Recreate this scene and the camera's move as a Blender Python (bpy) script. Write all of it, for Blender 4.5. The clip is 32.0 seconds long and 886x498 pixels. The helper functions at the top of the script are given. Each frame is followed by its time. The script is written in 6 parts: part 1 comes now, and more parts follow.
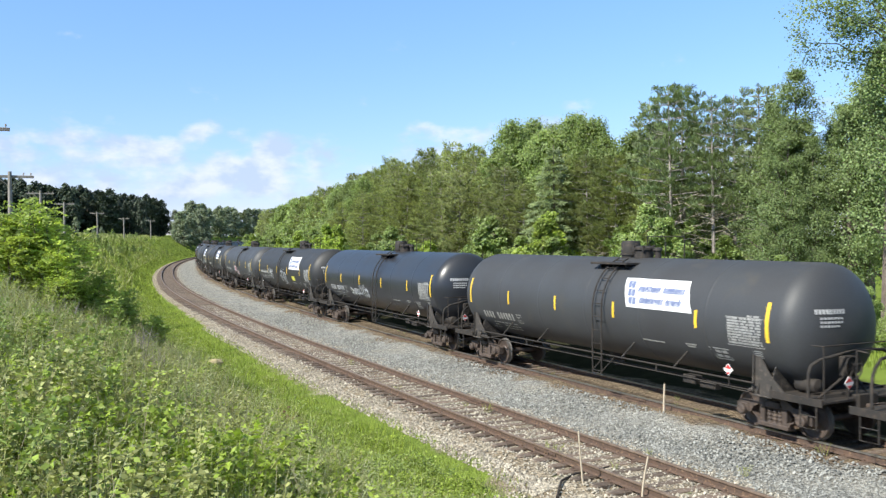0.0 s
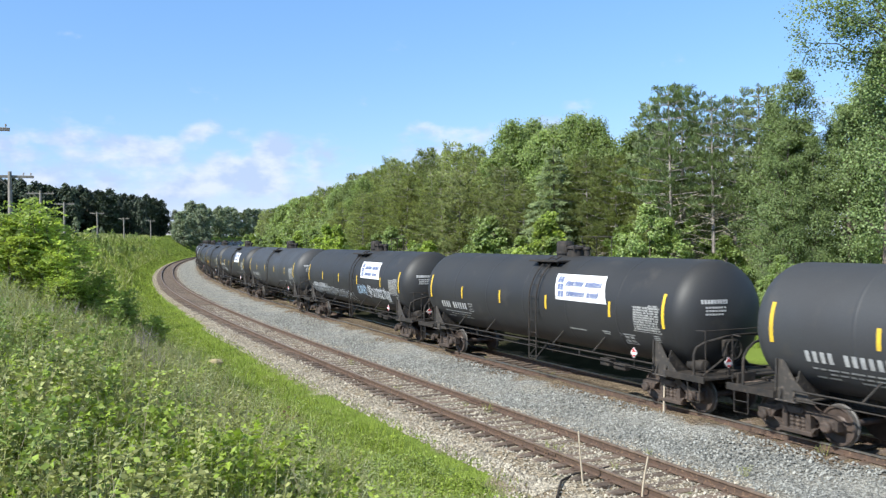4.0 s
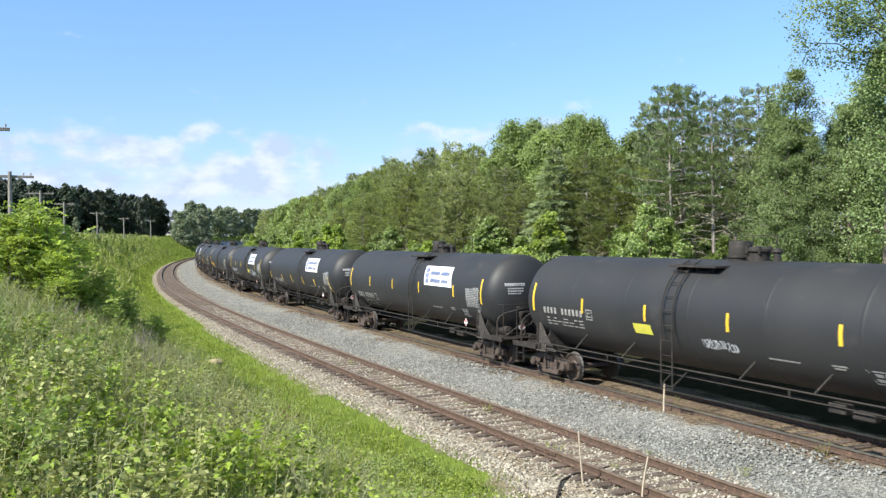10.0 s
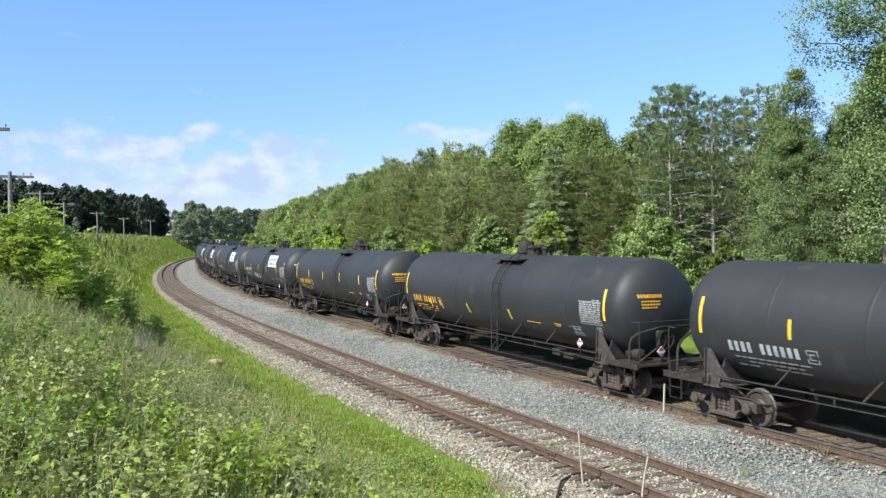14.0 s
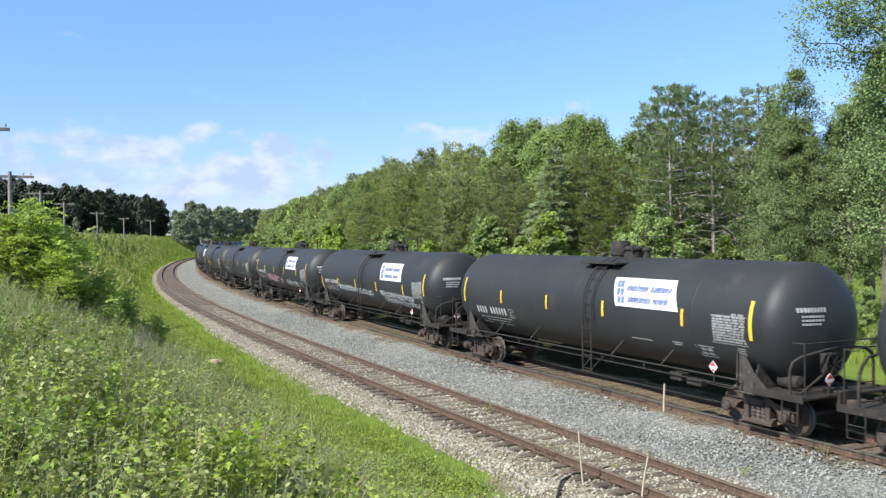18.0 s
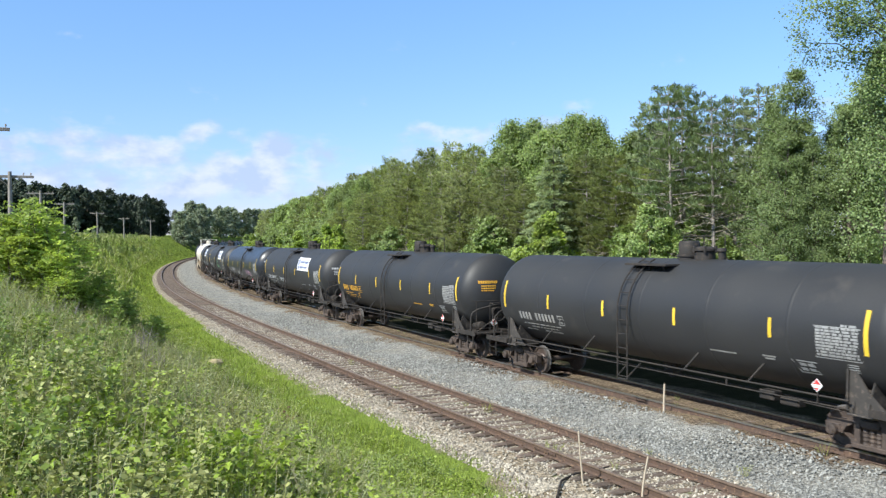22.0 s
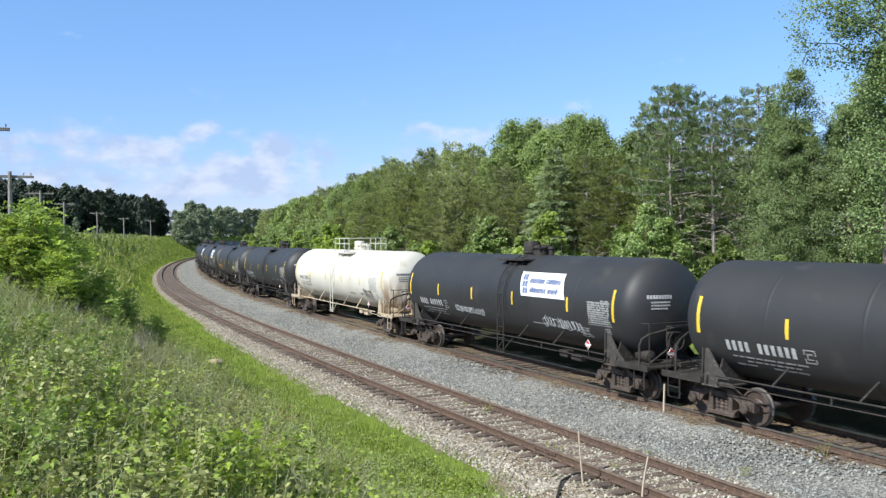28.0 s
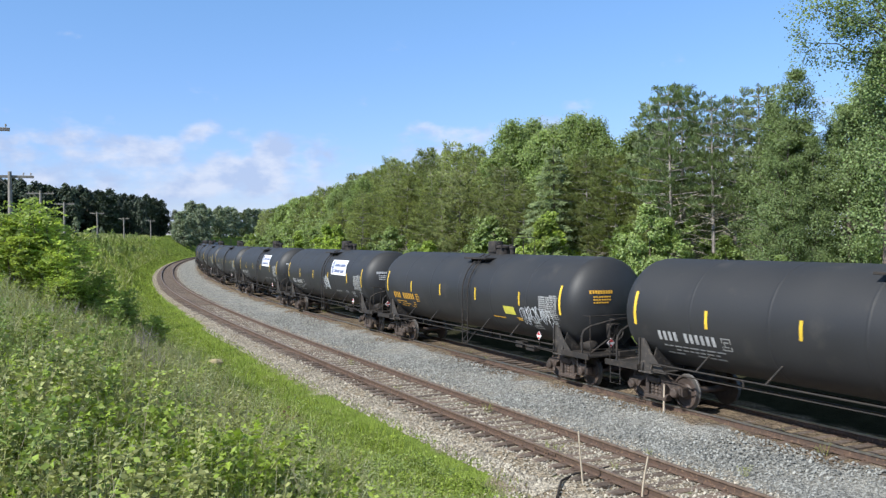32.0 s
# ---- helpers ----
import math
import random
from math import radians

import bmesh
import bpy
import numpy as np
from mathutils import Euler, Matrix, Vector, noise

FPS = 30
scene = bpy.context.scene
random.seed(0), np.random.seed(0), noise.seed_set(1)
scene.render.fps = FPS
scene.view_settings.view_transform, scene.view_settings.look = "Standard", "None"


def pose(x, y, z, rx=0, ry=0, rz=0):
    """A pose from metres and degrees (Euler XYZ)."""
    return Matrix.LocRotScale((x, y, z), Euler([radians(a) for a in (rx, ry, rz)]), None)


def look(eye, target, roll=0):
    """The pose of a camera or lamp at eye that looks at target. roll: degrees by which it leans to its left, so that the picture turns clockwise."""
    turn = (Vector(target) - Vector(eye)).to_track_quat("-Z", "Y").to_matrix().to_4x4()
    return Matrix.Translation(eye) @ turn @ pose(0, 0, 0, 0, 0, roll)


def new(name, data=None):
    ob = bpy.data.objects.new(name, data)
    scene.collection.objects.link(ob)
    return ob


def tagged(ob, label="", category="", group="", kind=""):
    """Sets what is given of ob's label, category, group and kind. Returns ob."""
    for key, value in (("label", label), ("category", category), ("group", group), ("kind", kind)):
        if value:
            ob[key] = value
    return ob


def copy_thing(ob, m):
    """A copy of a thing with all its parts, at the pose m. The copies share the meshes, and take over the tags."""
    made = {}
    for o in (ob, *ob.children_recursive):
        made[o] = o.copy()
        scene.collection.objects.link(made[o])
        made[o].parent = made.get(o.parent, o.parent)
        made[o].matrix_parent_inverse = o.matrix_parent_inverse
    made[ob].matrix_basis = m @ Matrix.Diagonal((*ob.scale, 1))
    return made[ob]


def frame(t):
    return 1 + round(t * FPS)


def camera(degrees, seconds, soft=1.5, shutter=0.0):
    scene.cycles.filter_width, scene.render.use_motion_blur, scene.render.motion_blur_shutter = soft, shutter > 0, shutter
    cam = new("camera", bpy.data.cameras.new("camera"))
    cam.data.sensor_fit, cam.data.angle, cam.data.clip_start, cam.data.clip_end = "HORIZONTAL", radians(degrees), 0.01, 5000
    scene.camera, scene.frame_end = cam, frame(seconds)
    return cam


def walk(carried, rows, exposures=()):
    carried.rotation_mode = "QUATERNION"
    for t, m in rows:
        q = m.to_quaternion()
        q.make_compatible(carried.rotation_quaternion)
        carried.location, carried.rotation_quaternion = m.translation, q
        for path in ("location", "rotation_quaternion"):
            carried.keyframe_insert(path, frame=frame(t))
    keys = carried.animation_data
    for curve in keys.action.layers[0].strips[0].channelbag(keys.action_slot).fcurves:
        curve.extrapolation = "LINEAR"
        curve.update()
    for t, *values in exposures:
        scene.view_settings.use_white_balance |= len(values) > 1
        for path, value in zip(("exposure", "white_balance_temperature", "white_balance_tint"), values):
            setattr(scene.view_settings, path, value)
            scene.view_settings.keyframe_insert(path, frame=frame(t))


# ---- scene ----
cam = camera(54.11, 32.0, soft=1.3, shutter=0.1)
EYE = (0.0, 0.0, 4.703)
CAM = look(EYE, (0.0, 100.0, 4.703 - 1.2775), -0.425)
walk(cam, [(0.0, CAM), (32.0, CAM)],
     exposures=[(0.0, 0.58, 6420, 7), (0.4, 0.58, 6420, 7), (0.8, 0.48, 6200, 7), (1.3, 0.48, 6200, 7), (1.7, 0.58, 6420, 7), (2.6, 0.57, 6400, 7), (3.0, 0.48, 6200, 7),
                (8.7, 0.48, 6200, 7), (9.3, 0.57, 6380, 7), (10.0, 0.60, 6440, 7), (11.5, 0.60, 6440, 7), (12.0, 0.49, 6220, 7), (15.6, 0.48, 6200, 7), (16.2, 0.56, 6380, 7), (16.7, 0.56, 6380, 7),
                (17.1, 0.55, 6360, 7), (17.5, 0.48, 6200, 7), (21.9, 0.48, 6200, 7), (22.4, 0.54, 6350, 7), (24.6, 0.54, 6350, 7), (25.0, 0.48, 6200, 7), (27.3, 0.46, 6180, 7), (27.8, 0.40, 6150, 7), (28.6, 0.14, 6000, 11), (29.3, -0.17, 5860, 12), (30.6, -0.33, 5860, 12), (31.1, -0.27, 5960, 11), (31.7, 0.22, 6120, 9), (32.0, 0.28, 6120, 9)])

# ---- world, sun ----
SUN = Vector((-0.56, -0.42, 0.66)).normalized()
world = bpy.data.worlds.new("sky")
scene.world = world
world.use_nodes = True
wn, wl = world.node_tree.nodes, world.node_tree.links
wn.clear()
w_out = wn.new("ShaderNodeOutputWorld")
w_bg = wn.new("ShaderNodeBackground")
w_sky = wn.new("ShaderNodeTexSky")
w_sky.sky_type, w_sky.sun_disc = "NISHITA", False
w_sky.sun_elevation = math.asin(SUN.z)
w_sky.sun_rotation = math.atan2(SUN.x, SUN.y)
w_sky.air_density, w_sky.dust_density, w_sky.ozone_density = 1.0, 0.2, 2.5
w_bg.inputs["Strength"].default_value = 0.118


def wnode(kind, **kw):
    n = wn.new(kind)
    for k, v in kw.items():
        n.inputs[k].default_value = v
    return n


w_tc = wn.new("ShaderNodeTexCoord")
w_sep = wn.new("ShaderNodeSeparateXYZ")
wl.new(w_tc.outputs["Generated"], w_sep.inputs[0])
w_map = wn.new("ShaderNodeMapping")
w_map.inputs["Scale"].default_value = (1.0, 1.0, 1.9)
w_map.inputs["Location"].default_value = (0.7, 0.3, 0.62)
wl.new(w_tc.outputs["Generated"], w_map.inputs[0])
w_noise = wnode("ShaderNodeTexNoise", Scale=15.0, Detail=7.0, Roughness=0.52)
wl.new(w_map.outputs[0], w_noise.inputs["Vector"])
w_cov = wn.new("ShaderNodeMapRange")
w_cov.inputs["From Min"].default_value, w_cov.inputs["From Max"].default_value = 0.08, 0.165
w_cov.inputs["To Min"].default_value, w_cov.inputs["To Max"].default_value = 0.09, -0.20
wl.new(w_sep.outputs["Z"], w_cov.inputs["Value"])
w_add = wn.new("ShaderNodeMath")
w_add.operation = "ADD"
wl.new(w_noise.outputs["Fac"], w_add.inputs[0])
wl.new(w_cov.outputs[0], w_add.inputs[1])
w_ramp = wn.new("ShaderNodeMapRange")
w_ramp.interpolation_type = "SMOOTHSTEP"
w_ramp.inputs["From Min"].default_value, w_ramp.inputs["From Max"].default_value = 0.44, 0.66
w_ramp.inputs["To Max"].default_value = 0.82
wl.new(w_add.outputs[0], w_ramp.inputs["Value"])
w_tint = wn.new("ShaderNodeMix")
w_tint.data_type, w_tint.blend_type = "RGBA", "MULTIPLY"
w_tint.inputs["Factor"].default_value = 1.0
w_low = wn.new("ShaderNodeMapRange")
w_low.inputs["From Min"].default_value, w_low.inputs["From Max"].default_value = 0.0, 0.35
wl.new(w_sep.outputs["Z"], w_low.inputs["Value"])
w_grad = wn.new("ShaderNodeMix")
w_grad.data_type = "RGBA"
w_grad.inputs["A"].default_value, w_grad.inputs["B"].default_value = (0.70, 0.71, 1.06, 1), (1.0, 1.20, 1.31, 1)
wl.new(w_low.outputs[0], w_grad.inputs["Factor"])
# a milder blue towards the zenith
w_high = wn.new("ShaderNodeMapRange")
w_high.inputs["From Min"].default_value, w_high.inputs["From Max"].default_value = 0.3, 0.9
wl.new(w_sep.outputs["Z"], w_high.inputs["Value"])
w_zen = wn.new("ShaderNodeMix")
w_zen.data_type = "RGBA"
w_zen.inputs["B"].default_value = (1.72, 1.31, 0.90, 1)
wl.new(w_high.outputs[0], w_zen.inputs["Factor"])
wl.new(w_grad.outputs["Result"], w_zen.inputs["A"])
wl.new(w_zen.outputs["Result"], w_tint.inputs["B"])
wl.new(w_sky.outputs[0], w_tint.inputs["A"])
w_mix = wn.new("ShaderNodeMix")
w_mix.data_type = "RGBA"
wl.new(w_ramp.outputs[0], w_mix.inputs["Factor"])
wl.new(w_tint.outputs["Result"], w_mix.inputs["A"])
# lit tops and greyer undersides of the clouds
w_fine = wnode("ShaderNodeTexNoise", Scale=26.0, Detail=6.0, Roughness=0.55)
wl.new(w_map.outputs[0], w_fine.inputs["Vector"])
w_lit = wn.new("ShaderNodeMapRange")
w_lit.inputs["From Min"].default_value, w_lit.inputs["From Max"].default_value = 0.40, 0.62
wl.new(w_fine.outputs["Fac"], w_lit.inputs["Value"])
w_cloud = wn.new("ShaderNodeMix")
w_cloud.data_type = "RGBA"
w_cloud.inputs["A"].default_value, w_cloud.inputs["B"].default_value = (3.6, 4.2, 5.7, 1), (5.3, 5.5, 6.3, 1)
wl.new(w_lit.outputs[0], w_cloud.inputs["Factor"])
wl.new(w_cloud.outputs["Result"], w_mix.inputs["B"])
wl.new(w_mix.outputs["Result"], w_bg.inputs["Color"])
wl.new(w_bg.outputs[0], w_out.inputs[0])

sun = new("sun", bpy.data.lights.new("sun", "SUN"))
sun.data.energy, sun.data.angle, sun.data.color = 5.3, radians(0.6), (1.0, 0.95, 0.86)
sun.matrix_world = look(SUN * 100, (0, 0, 0))


# ---- materials ----
def mat(name, col, col2=None, rough=0.6, metal=0.0, scale=3.0, fine=40.0, bump=0.1, dist=0.01, dirt=None, dirt_at=0.55, spread=0.0, island=0.0, trans=0.0, coords="Object", spec=0.5):
    """A surface with large stains, fine grain, relief, and a change from piece to piece."""
    m = bpy.data.materials.new(name)
    m.use_nodes = True
    n, l = m.node_tree.nodes, m.node_tree.links
    b = n["Principled BSDF"]
    col2 = col2 or tuple(c * 0.7 for c in col)
    tc = n.new("ShaderNodeTexCoord")

    def tex(s, detail=4.0):
        t = n.new("ShaderNodeTexNoise")
        t.inputs["Scale"].default_value, t.inputs["Detail"].default_value = s, detail
        l.new(tc.outputs[coords], t.inputs["Vector"])
        return t

    def mix(fac, a, bb, mode="MIX"):
        x = n.new("ShaderNodeMix")
        x.data_type, x.blend_type = "RGBA", mode
        for sock, val in (("Factor", fac), ("A", a), ("B", bb)):
            if isinstance(val, (int, float)):
                x.inputs[sock].default_value = val
            elif isinstance(val, tuple):
                x.inputs[sock].default_value = (*val, 1)
            else:
                l.new(val, x.inputs[sock])
        return x.outputs["Result"]

    def ramp(val, a, z):
        r = n.new("ShaderNodeMapRange")
        r.inputs["From Min"].default_value, r.inputs["From Max"].default_value = a, z
        l.new(val, r.inputs["Value"])
        return r.outputs[0]

    big, small = tex(scale), tex(fine, 3.0)
    c = mix(ramp(big.outputs["Fac"], 0.35, 0.65), col, col2)
    if dirt:
        d = tex(scale * 2.7, 6.0)
        c = mix(ramp(d.outputs["Fac"], dirt_at, dirt_at + 0.18), c, dirt)
    g = n.new("ShaderNodeMapRange")
    g.inputs["To Min"].default_value, g.inputs["To Max"].default_value = 0.78, 1.22
    l.new(small.outputs["Fac"], g.inputs["Value"])
    c = mix(1.0, c, g.outputs[0], "MULTIPLY")
    for amount, kind, out in ((spread, "ShaderNodeObjectInfo", "Random"), (island, "ShaderNodeNewGeometry", "Random Per Island")):
        if amount:
            o = n.new(kind)
            v = n.new("ShaderNodeMapRange")
            v.inputs["To Min"].default_value, v.inputs["To Max"].default_value = 1 - amount, 1 + amount
            l.new(o.outputs[out], v.inputs["Value"])
            c = mix(1.0, c, v.outputs[0], "MULTIPLY")
    l.new(c, b.inputs["Base Color"])
    rr = n.new("ShaderNodeMapRange")
    rr.inputs["To Min"].default_value, rr.inputs["To Max"].default_value = max(0.02, rough - 0.12), min(1, rough + 0.12)
    l.new(big.outputs["Fac"], rr.inputs["Value"])
    l.new(rr.outputs[0], b.inputs["Roughness"])
    b.inputs["Metallic"].default_value = metal
    b.inputs["Specular IOR Level"].default_value = spec
    if bump:
        bp = n.new("ShaderNodeBump")
        bp.inputs["Strength"].default_value, bp.inputs["Distance"].default_value = bump, dist
        l.new(small.outputs["Fac"], bp.inputs["Height"])
        l.new(bp.outputs[0], b.inputs["Normal"])
    if trans:
        t = n.new("ShaderNodeBsdfTranslucent")
        l.new(mix(1.0, c, (1.3, 1.35, 0.75), "MULTIPLY"), t.inputs["Color"])
        mx = n.new("ShaderNodeMixShader")
        mx.inputs[0].default_value = trans
        l.new(b.outputs[0], mx.inputs[1])
        l.new(t.outputs[0], mx.inputs[2])
        l.new(mx.outputs[0], n["Material Output"].inputs["Surface"])
    return m


BLACK = mat("tank_black_paint", (0.0235, 0.0235, 0.025), (0.030, 0.0295, 0.030), 0.58, 0, 0.5, 30, 0.03, 0.004, dirt=(0.05, 0.046, 0.042), dirt_at=0.6)
GREY = mat("tank_grey_paint", (0.046, 0.048, 0.052), (0.038, 0.038, 0.041), 0.58, 0, 0.5, 30, 0.03, 0.004, dirt=(0.06, 0.056, 0.05), dirt_at=0.6)
GLOSS = mat("tank_glossy_paint", (0.024, 0.026, 0.032), (0.030, 0.032, 0.038), 0.36, 0, 0.5, 30, 0.02, 0.003)
WHITE = mat("tank_white_paint", (0.64, 0.61, 0.535), (0.57, 0.53, 0.45), 0.5, 0, 0.6, 30, 0.03, 0.004, dirt=(0.46, 0.38, 0.27), dirt_at=0.63)
TAN = mat("beige_frame_paint", (0.50, 0.42, 0.30), (0.40, 0.31, 0.21), 0.6, 0, 2, 40, 0.08, 0.004, dirt=(0.2, 0.13, 0.08))
UNDER = mat("dirty_black_steel", (0.028, 0.026, 0.025), (0.045, 0.038, 0.033), 0.7, 0, 3, 60, 0.15, 0.005, dirt=(0.075, 0.058, 0.046), spec=0.25)
BOGIE = mat("rusty_brown_cast_steel", (0.080, 0.058, 0.047), (0.046, 0.035, 0.030), 0.75, 0, 4, 60, 0.25, 0.006, dirt=(0.12, 0.085, 0.062), spread=0.2)
WHEEL = mat("worn_wheel_steel", (0.10, 0.074, 0.062), (0.06, 0.046, 0.04), 0.6, 0.15, 6, 50, 0.1, 0.004)
DUSTY = mat("dusty_brown_black_steel", (0.055, 0.048, 0.043), (0.037, 0.033, 0.030), 0.75, 0, 3, 60, 0.15, 0.005, dirt=(0.13, 0.105, 0.085))
TREAD = mat("polished_wheel_tread", (0.15, 0.14, 0.13), (0.11, 0.10, 0.095), 0.48, 0.3, 6, 50, 0.03, 0.002)
YELLOW = mat("yellow_reflective_tape", (0.74, 0.50, 0.04), (0.64, 0.42, 0.04), 0.45, 0, 3, 60, 0.02, 0.002, spread=0.12)
BANNER = mat("white_banner_vinyl", (0.80, 0.80, 0.80), (0.74, 0.74, 0.75), 0.5, 0, 2, 30, 0.05, 0.004)
BLUE = mat("blue_banner_print", (0.13, 0.16, 0.28), (0.18, 0.21, 0.33), 0.5, 0, 3, 40, 0.0)
STENCIL = mat("white_stencil_paint", (0.46, 0.46, 0.46), (0.34, 0.34, 0.34), 0.6, 0, 6, 60, 0.0)
FADED = mat("faded_grey_stencil", (0.24, 0.235, 0.22), (0.34, 0.33, 0.31), 0.6, 0, 6, 60, 0.0)
DATA = mat("pale_grey_stencil_paint", (0.32, 0.32, 0.31), (0.24, 0.24, 0.235), 0.6, 0, 6, 60, 0.0)
YMARK = mat("yellow_stencil_paint", (0.72, 0.38, 0.03), (0.55, 0.30, 0.03), 0.6, 0, 6, 60, 0.0)
RED = mat("red_placard_print", (0.55, 0.05, 0.05), (0.5, 0.05, 0.05), 0.5, 0, 6, 60, 0.0)
WORN = mat("worn_grey_print", (0.42, 0.41, 0.38), (0.50, 0.48, 0.43), 0.6, 0, 6, 60, 0.0)
INK = mat("dark_grey_stencil_paint", (0.10, 0.10, 0.105), (0.16, 0.16, 0.16), 0.6, 0, 6, 60, 0.0)
LEMON = mat("lemon_yellow_label", (0.60, 0.56, 0.07), (0.52, 0.48, 0.07), 0.5, 0, 6, 60, 0.0)
TAGW = mat("white_spray_paint", (0.60, 0.62, 0.64), (0.38, 0.40, 0.42), 0.6, 0, 8, 60, 0.0)
TAGB = mat("pale_blue_spray_paint", (0.35, 0.48, 0.60), (0.28, 0.38, 0.5), 0.6, 0, 8, 60, 0.0)
TAGR = mat("red_spray_paint", (0.60, 0.10, 0.10), (0.62, 0.30, 0.30), 0.6, 0, 8, 60, 0.0)
TAGP = mat("pink_spray_paint", (0.50, 0.26, 0.36), (0.55, 0.40, 0.45), 0.6, 0, 8, 60, 0.0)
TAGK = mat("black_spray_paint", (0.03, 0.03, 0.035), (0.08, 0.08, 0.085), 0.6, 0, 8, 60, 0.0)
TAGG = mat("green_spray_paint", (0.10, 0.45, 0.12), (0.25, 0.52, 0.30), 0.6, 0, 8, 60, 0.0)
RAIL = mat("rusty_rail_steel", (0.105, 0.066, 0.048), (0.075, 0.05, 0.038), 0.75, 0, 5, 60, 0.2, 0.004, dirt=(0.22, 0.14, 0.09))
RAILTOP = mat("worn_rail_head", (0.24, 0.18, 0.14), (0.17, 0.12, 0.09), 0.5, 0.3, 5, 60, 0.05, 0.003)
SHINY = mat("polished_rail_head", (0.45, 0.43, 0.41), (0.36, 0.33, 0.30), 0.35, 0.85, 5, 60, 0.03, 0.003)
TIE = mat("weathered_tie_wood", (0.16, 0.118, 0.09), (0.10, 0.072, 0.055), 0.85, 0, 4, 50, 0.5, 0.01, dirt=(0.34, 0.30, 0.25), dirt_at=0.56, spread=0.35)
STONE_TAN = mat("tan_ballast_stone", (0.36, 0.325, 0.265), (0.27, 0.24, 0.195), 0.85, 0, 2, 30, 0.2, 0.01, island=0.5)
STONE_GREY = mat("grey_ballast_stone", (0.25, 0.25, 0.232), (0.195, 0.195, 0.182), 0.85, 0, 2, 30, 0.2, 0.01, island=0.55)
POLE = mat("weathered_pole_wood", (0.30, 0.27, 0.24), (0.22, 0.20, 0.18), 0.85, 0, 3, 40, 0.3, 0.01)
BARK = mat("grey_brown_bark", (0.20, 0.16, 0.13), (0.13, 0.10, 0.085), 0.9, 0, 4, 30, 0.8, 0.03)
PINEBARK = mat("pale_pine_bark", (0.36, 0.32, 0.28), (0.26, 0.23, 0.20), 0.9, 0, 4, 30, 0.8, 0.03)
LEAF = mat("summer_leaf", (0.27, 0.335, 0.115), (0.20, 0.265, 0.09), 0.5, 0, 0.6, 20, 0, spread=0.2, island=0.48, trans=0.42)
LEAF_PALE = mat("pale_poplar_leaf", (0.225, 0.285, 0.115), (0.165, 0.225, 0.085), 0.5, 0, 0.6, 20, 0, spread=0.12, island=0.5, trans=0.35, spec=0.4)
LEAF_LIME = mat("lime_leaf", (0.29, 0.365, 0.055), (0.21, 0.285, 0.045), 0.55, 0, 0.8, 20, 0, spread=0.18, island=0.5, trans=0.35)
LEAF_SAP = mat("sapling_leaf", (0.36, 0.43, 0.115), (0.27, 0.345, 0.09), 0.5, 0, 0.8, 20, 0, spread=0.15, island=0.4, trans=0.5)
LEAF_BUSH = mat("bank_bush_leaf", (0.25, 0.315, 0.085), (0.175, 0.235, 0.062), 0.55, 0, 0.8, 20, 0, spread=0.2, island=0.5, trans=0.35)
NEEDLE = mat("pine_needle", (0.305, 0.335, 0.13), (0.225, 0.26, 0.10), 0.55, 0, 0.5, 20, 0, spread=0.22, island=0.5, trans=0.45)
NEEDLE_DARK = mat("dark_pine_needle", (0.20, 0.245, 0.115), (0.15, 0.195, 0.085), 0.55, 0, 0.5, 20, 0, spread=0.2, island=0.5, trans=0.3)
NEEDLE_BLUE = mat("blue_green_spruce_needle", (0.27, 0.325, 0.155), (0.21, 0.265, 0.125), 0.6, 0, 0.6, 20, 0, spread=0.1, island=0.4, trans=0.25)
NEEDLE_DRY = mat("dry_pine_twig", (0.36, 0.31, 0.24), (0.26, 0.22, 0.17), 0.7, 0, 0.8, 20, 0, island=0.4)
# the shaded face of the far wood, put into a very dark leaf colour
SHADED_LEAF = mat("shaded_woodland_leaf", (0.046, 0.066, 0.036), (0.032, 0.048, 0.027), 0.6, 0, 0.4, 10, 0, spread=0.25, island=0.4, trans=0.1)
# distance haze is mixed into this paler, greyer leaf colour
HAZED_LEAF = mat("hazed_far_leaf", (0.21, 0.245, 0.155), (0.165, 0.20, 0.125), 0.6, 0, 0.2, 10, 0, spread=0.25, island=0.35, trans=0.2)
GRASS = mat("fresh_grass_blade", (0.27, 0.33, 0.055), (0.19, 0.25, 0.045), 0.5, 0, 0.5, 10, 0, island=0.5, trans=0.35, coords="Object")
PALEWEED = mat("pale_grey_green_weed", (0.36, 0.38, 0.22), (0.28, 0.31, 0.16), 0.6, 0, 0.8, 10, 0, island=0.35, trans=0.25)
DEADLEAF = mat("withered_red_brown_leaf", (0.17, 0.075, 0.04), (0.10, 0.05, 0.03), 0.7, 0, 0.8, 10, 0, island=0.4)
TWIG = mat("bare_grey_twig", (0.30, 0.26, 0.22), (0.22, 0.19, 0.16), 0.8, 0, 2, 20, 0)
WEED = mat("grey_green_weed", (0.32, 0.335, 0.12), (0.24, 0.26, 0.09), 0.6, 0, 0.8, 10, 0, island=0.4, trans=0.25)
DRY = mat("dry_grass_stalk", (0.36, 0.31, 0.20), (0.27, 0.23, 0.15), 0.7, 0, 1.5, 20, 0, island=0.35, trans=0.2)
ROCK = mat("pale_sandstone", (0.42, 0.34, 0.20), (0.33, 0.27, 0.16), 0.85, 0, 5, 40, 0.4, 0.02)
WOODSTAKE = mat("pale_stake_wood", (0.52, 0.44, 0.34), (0.42, 0.35, 0.27), 0.8, 0, 6, 60, 0.2, 0.004)


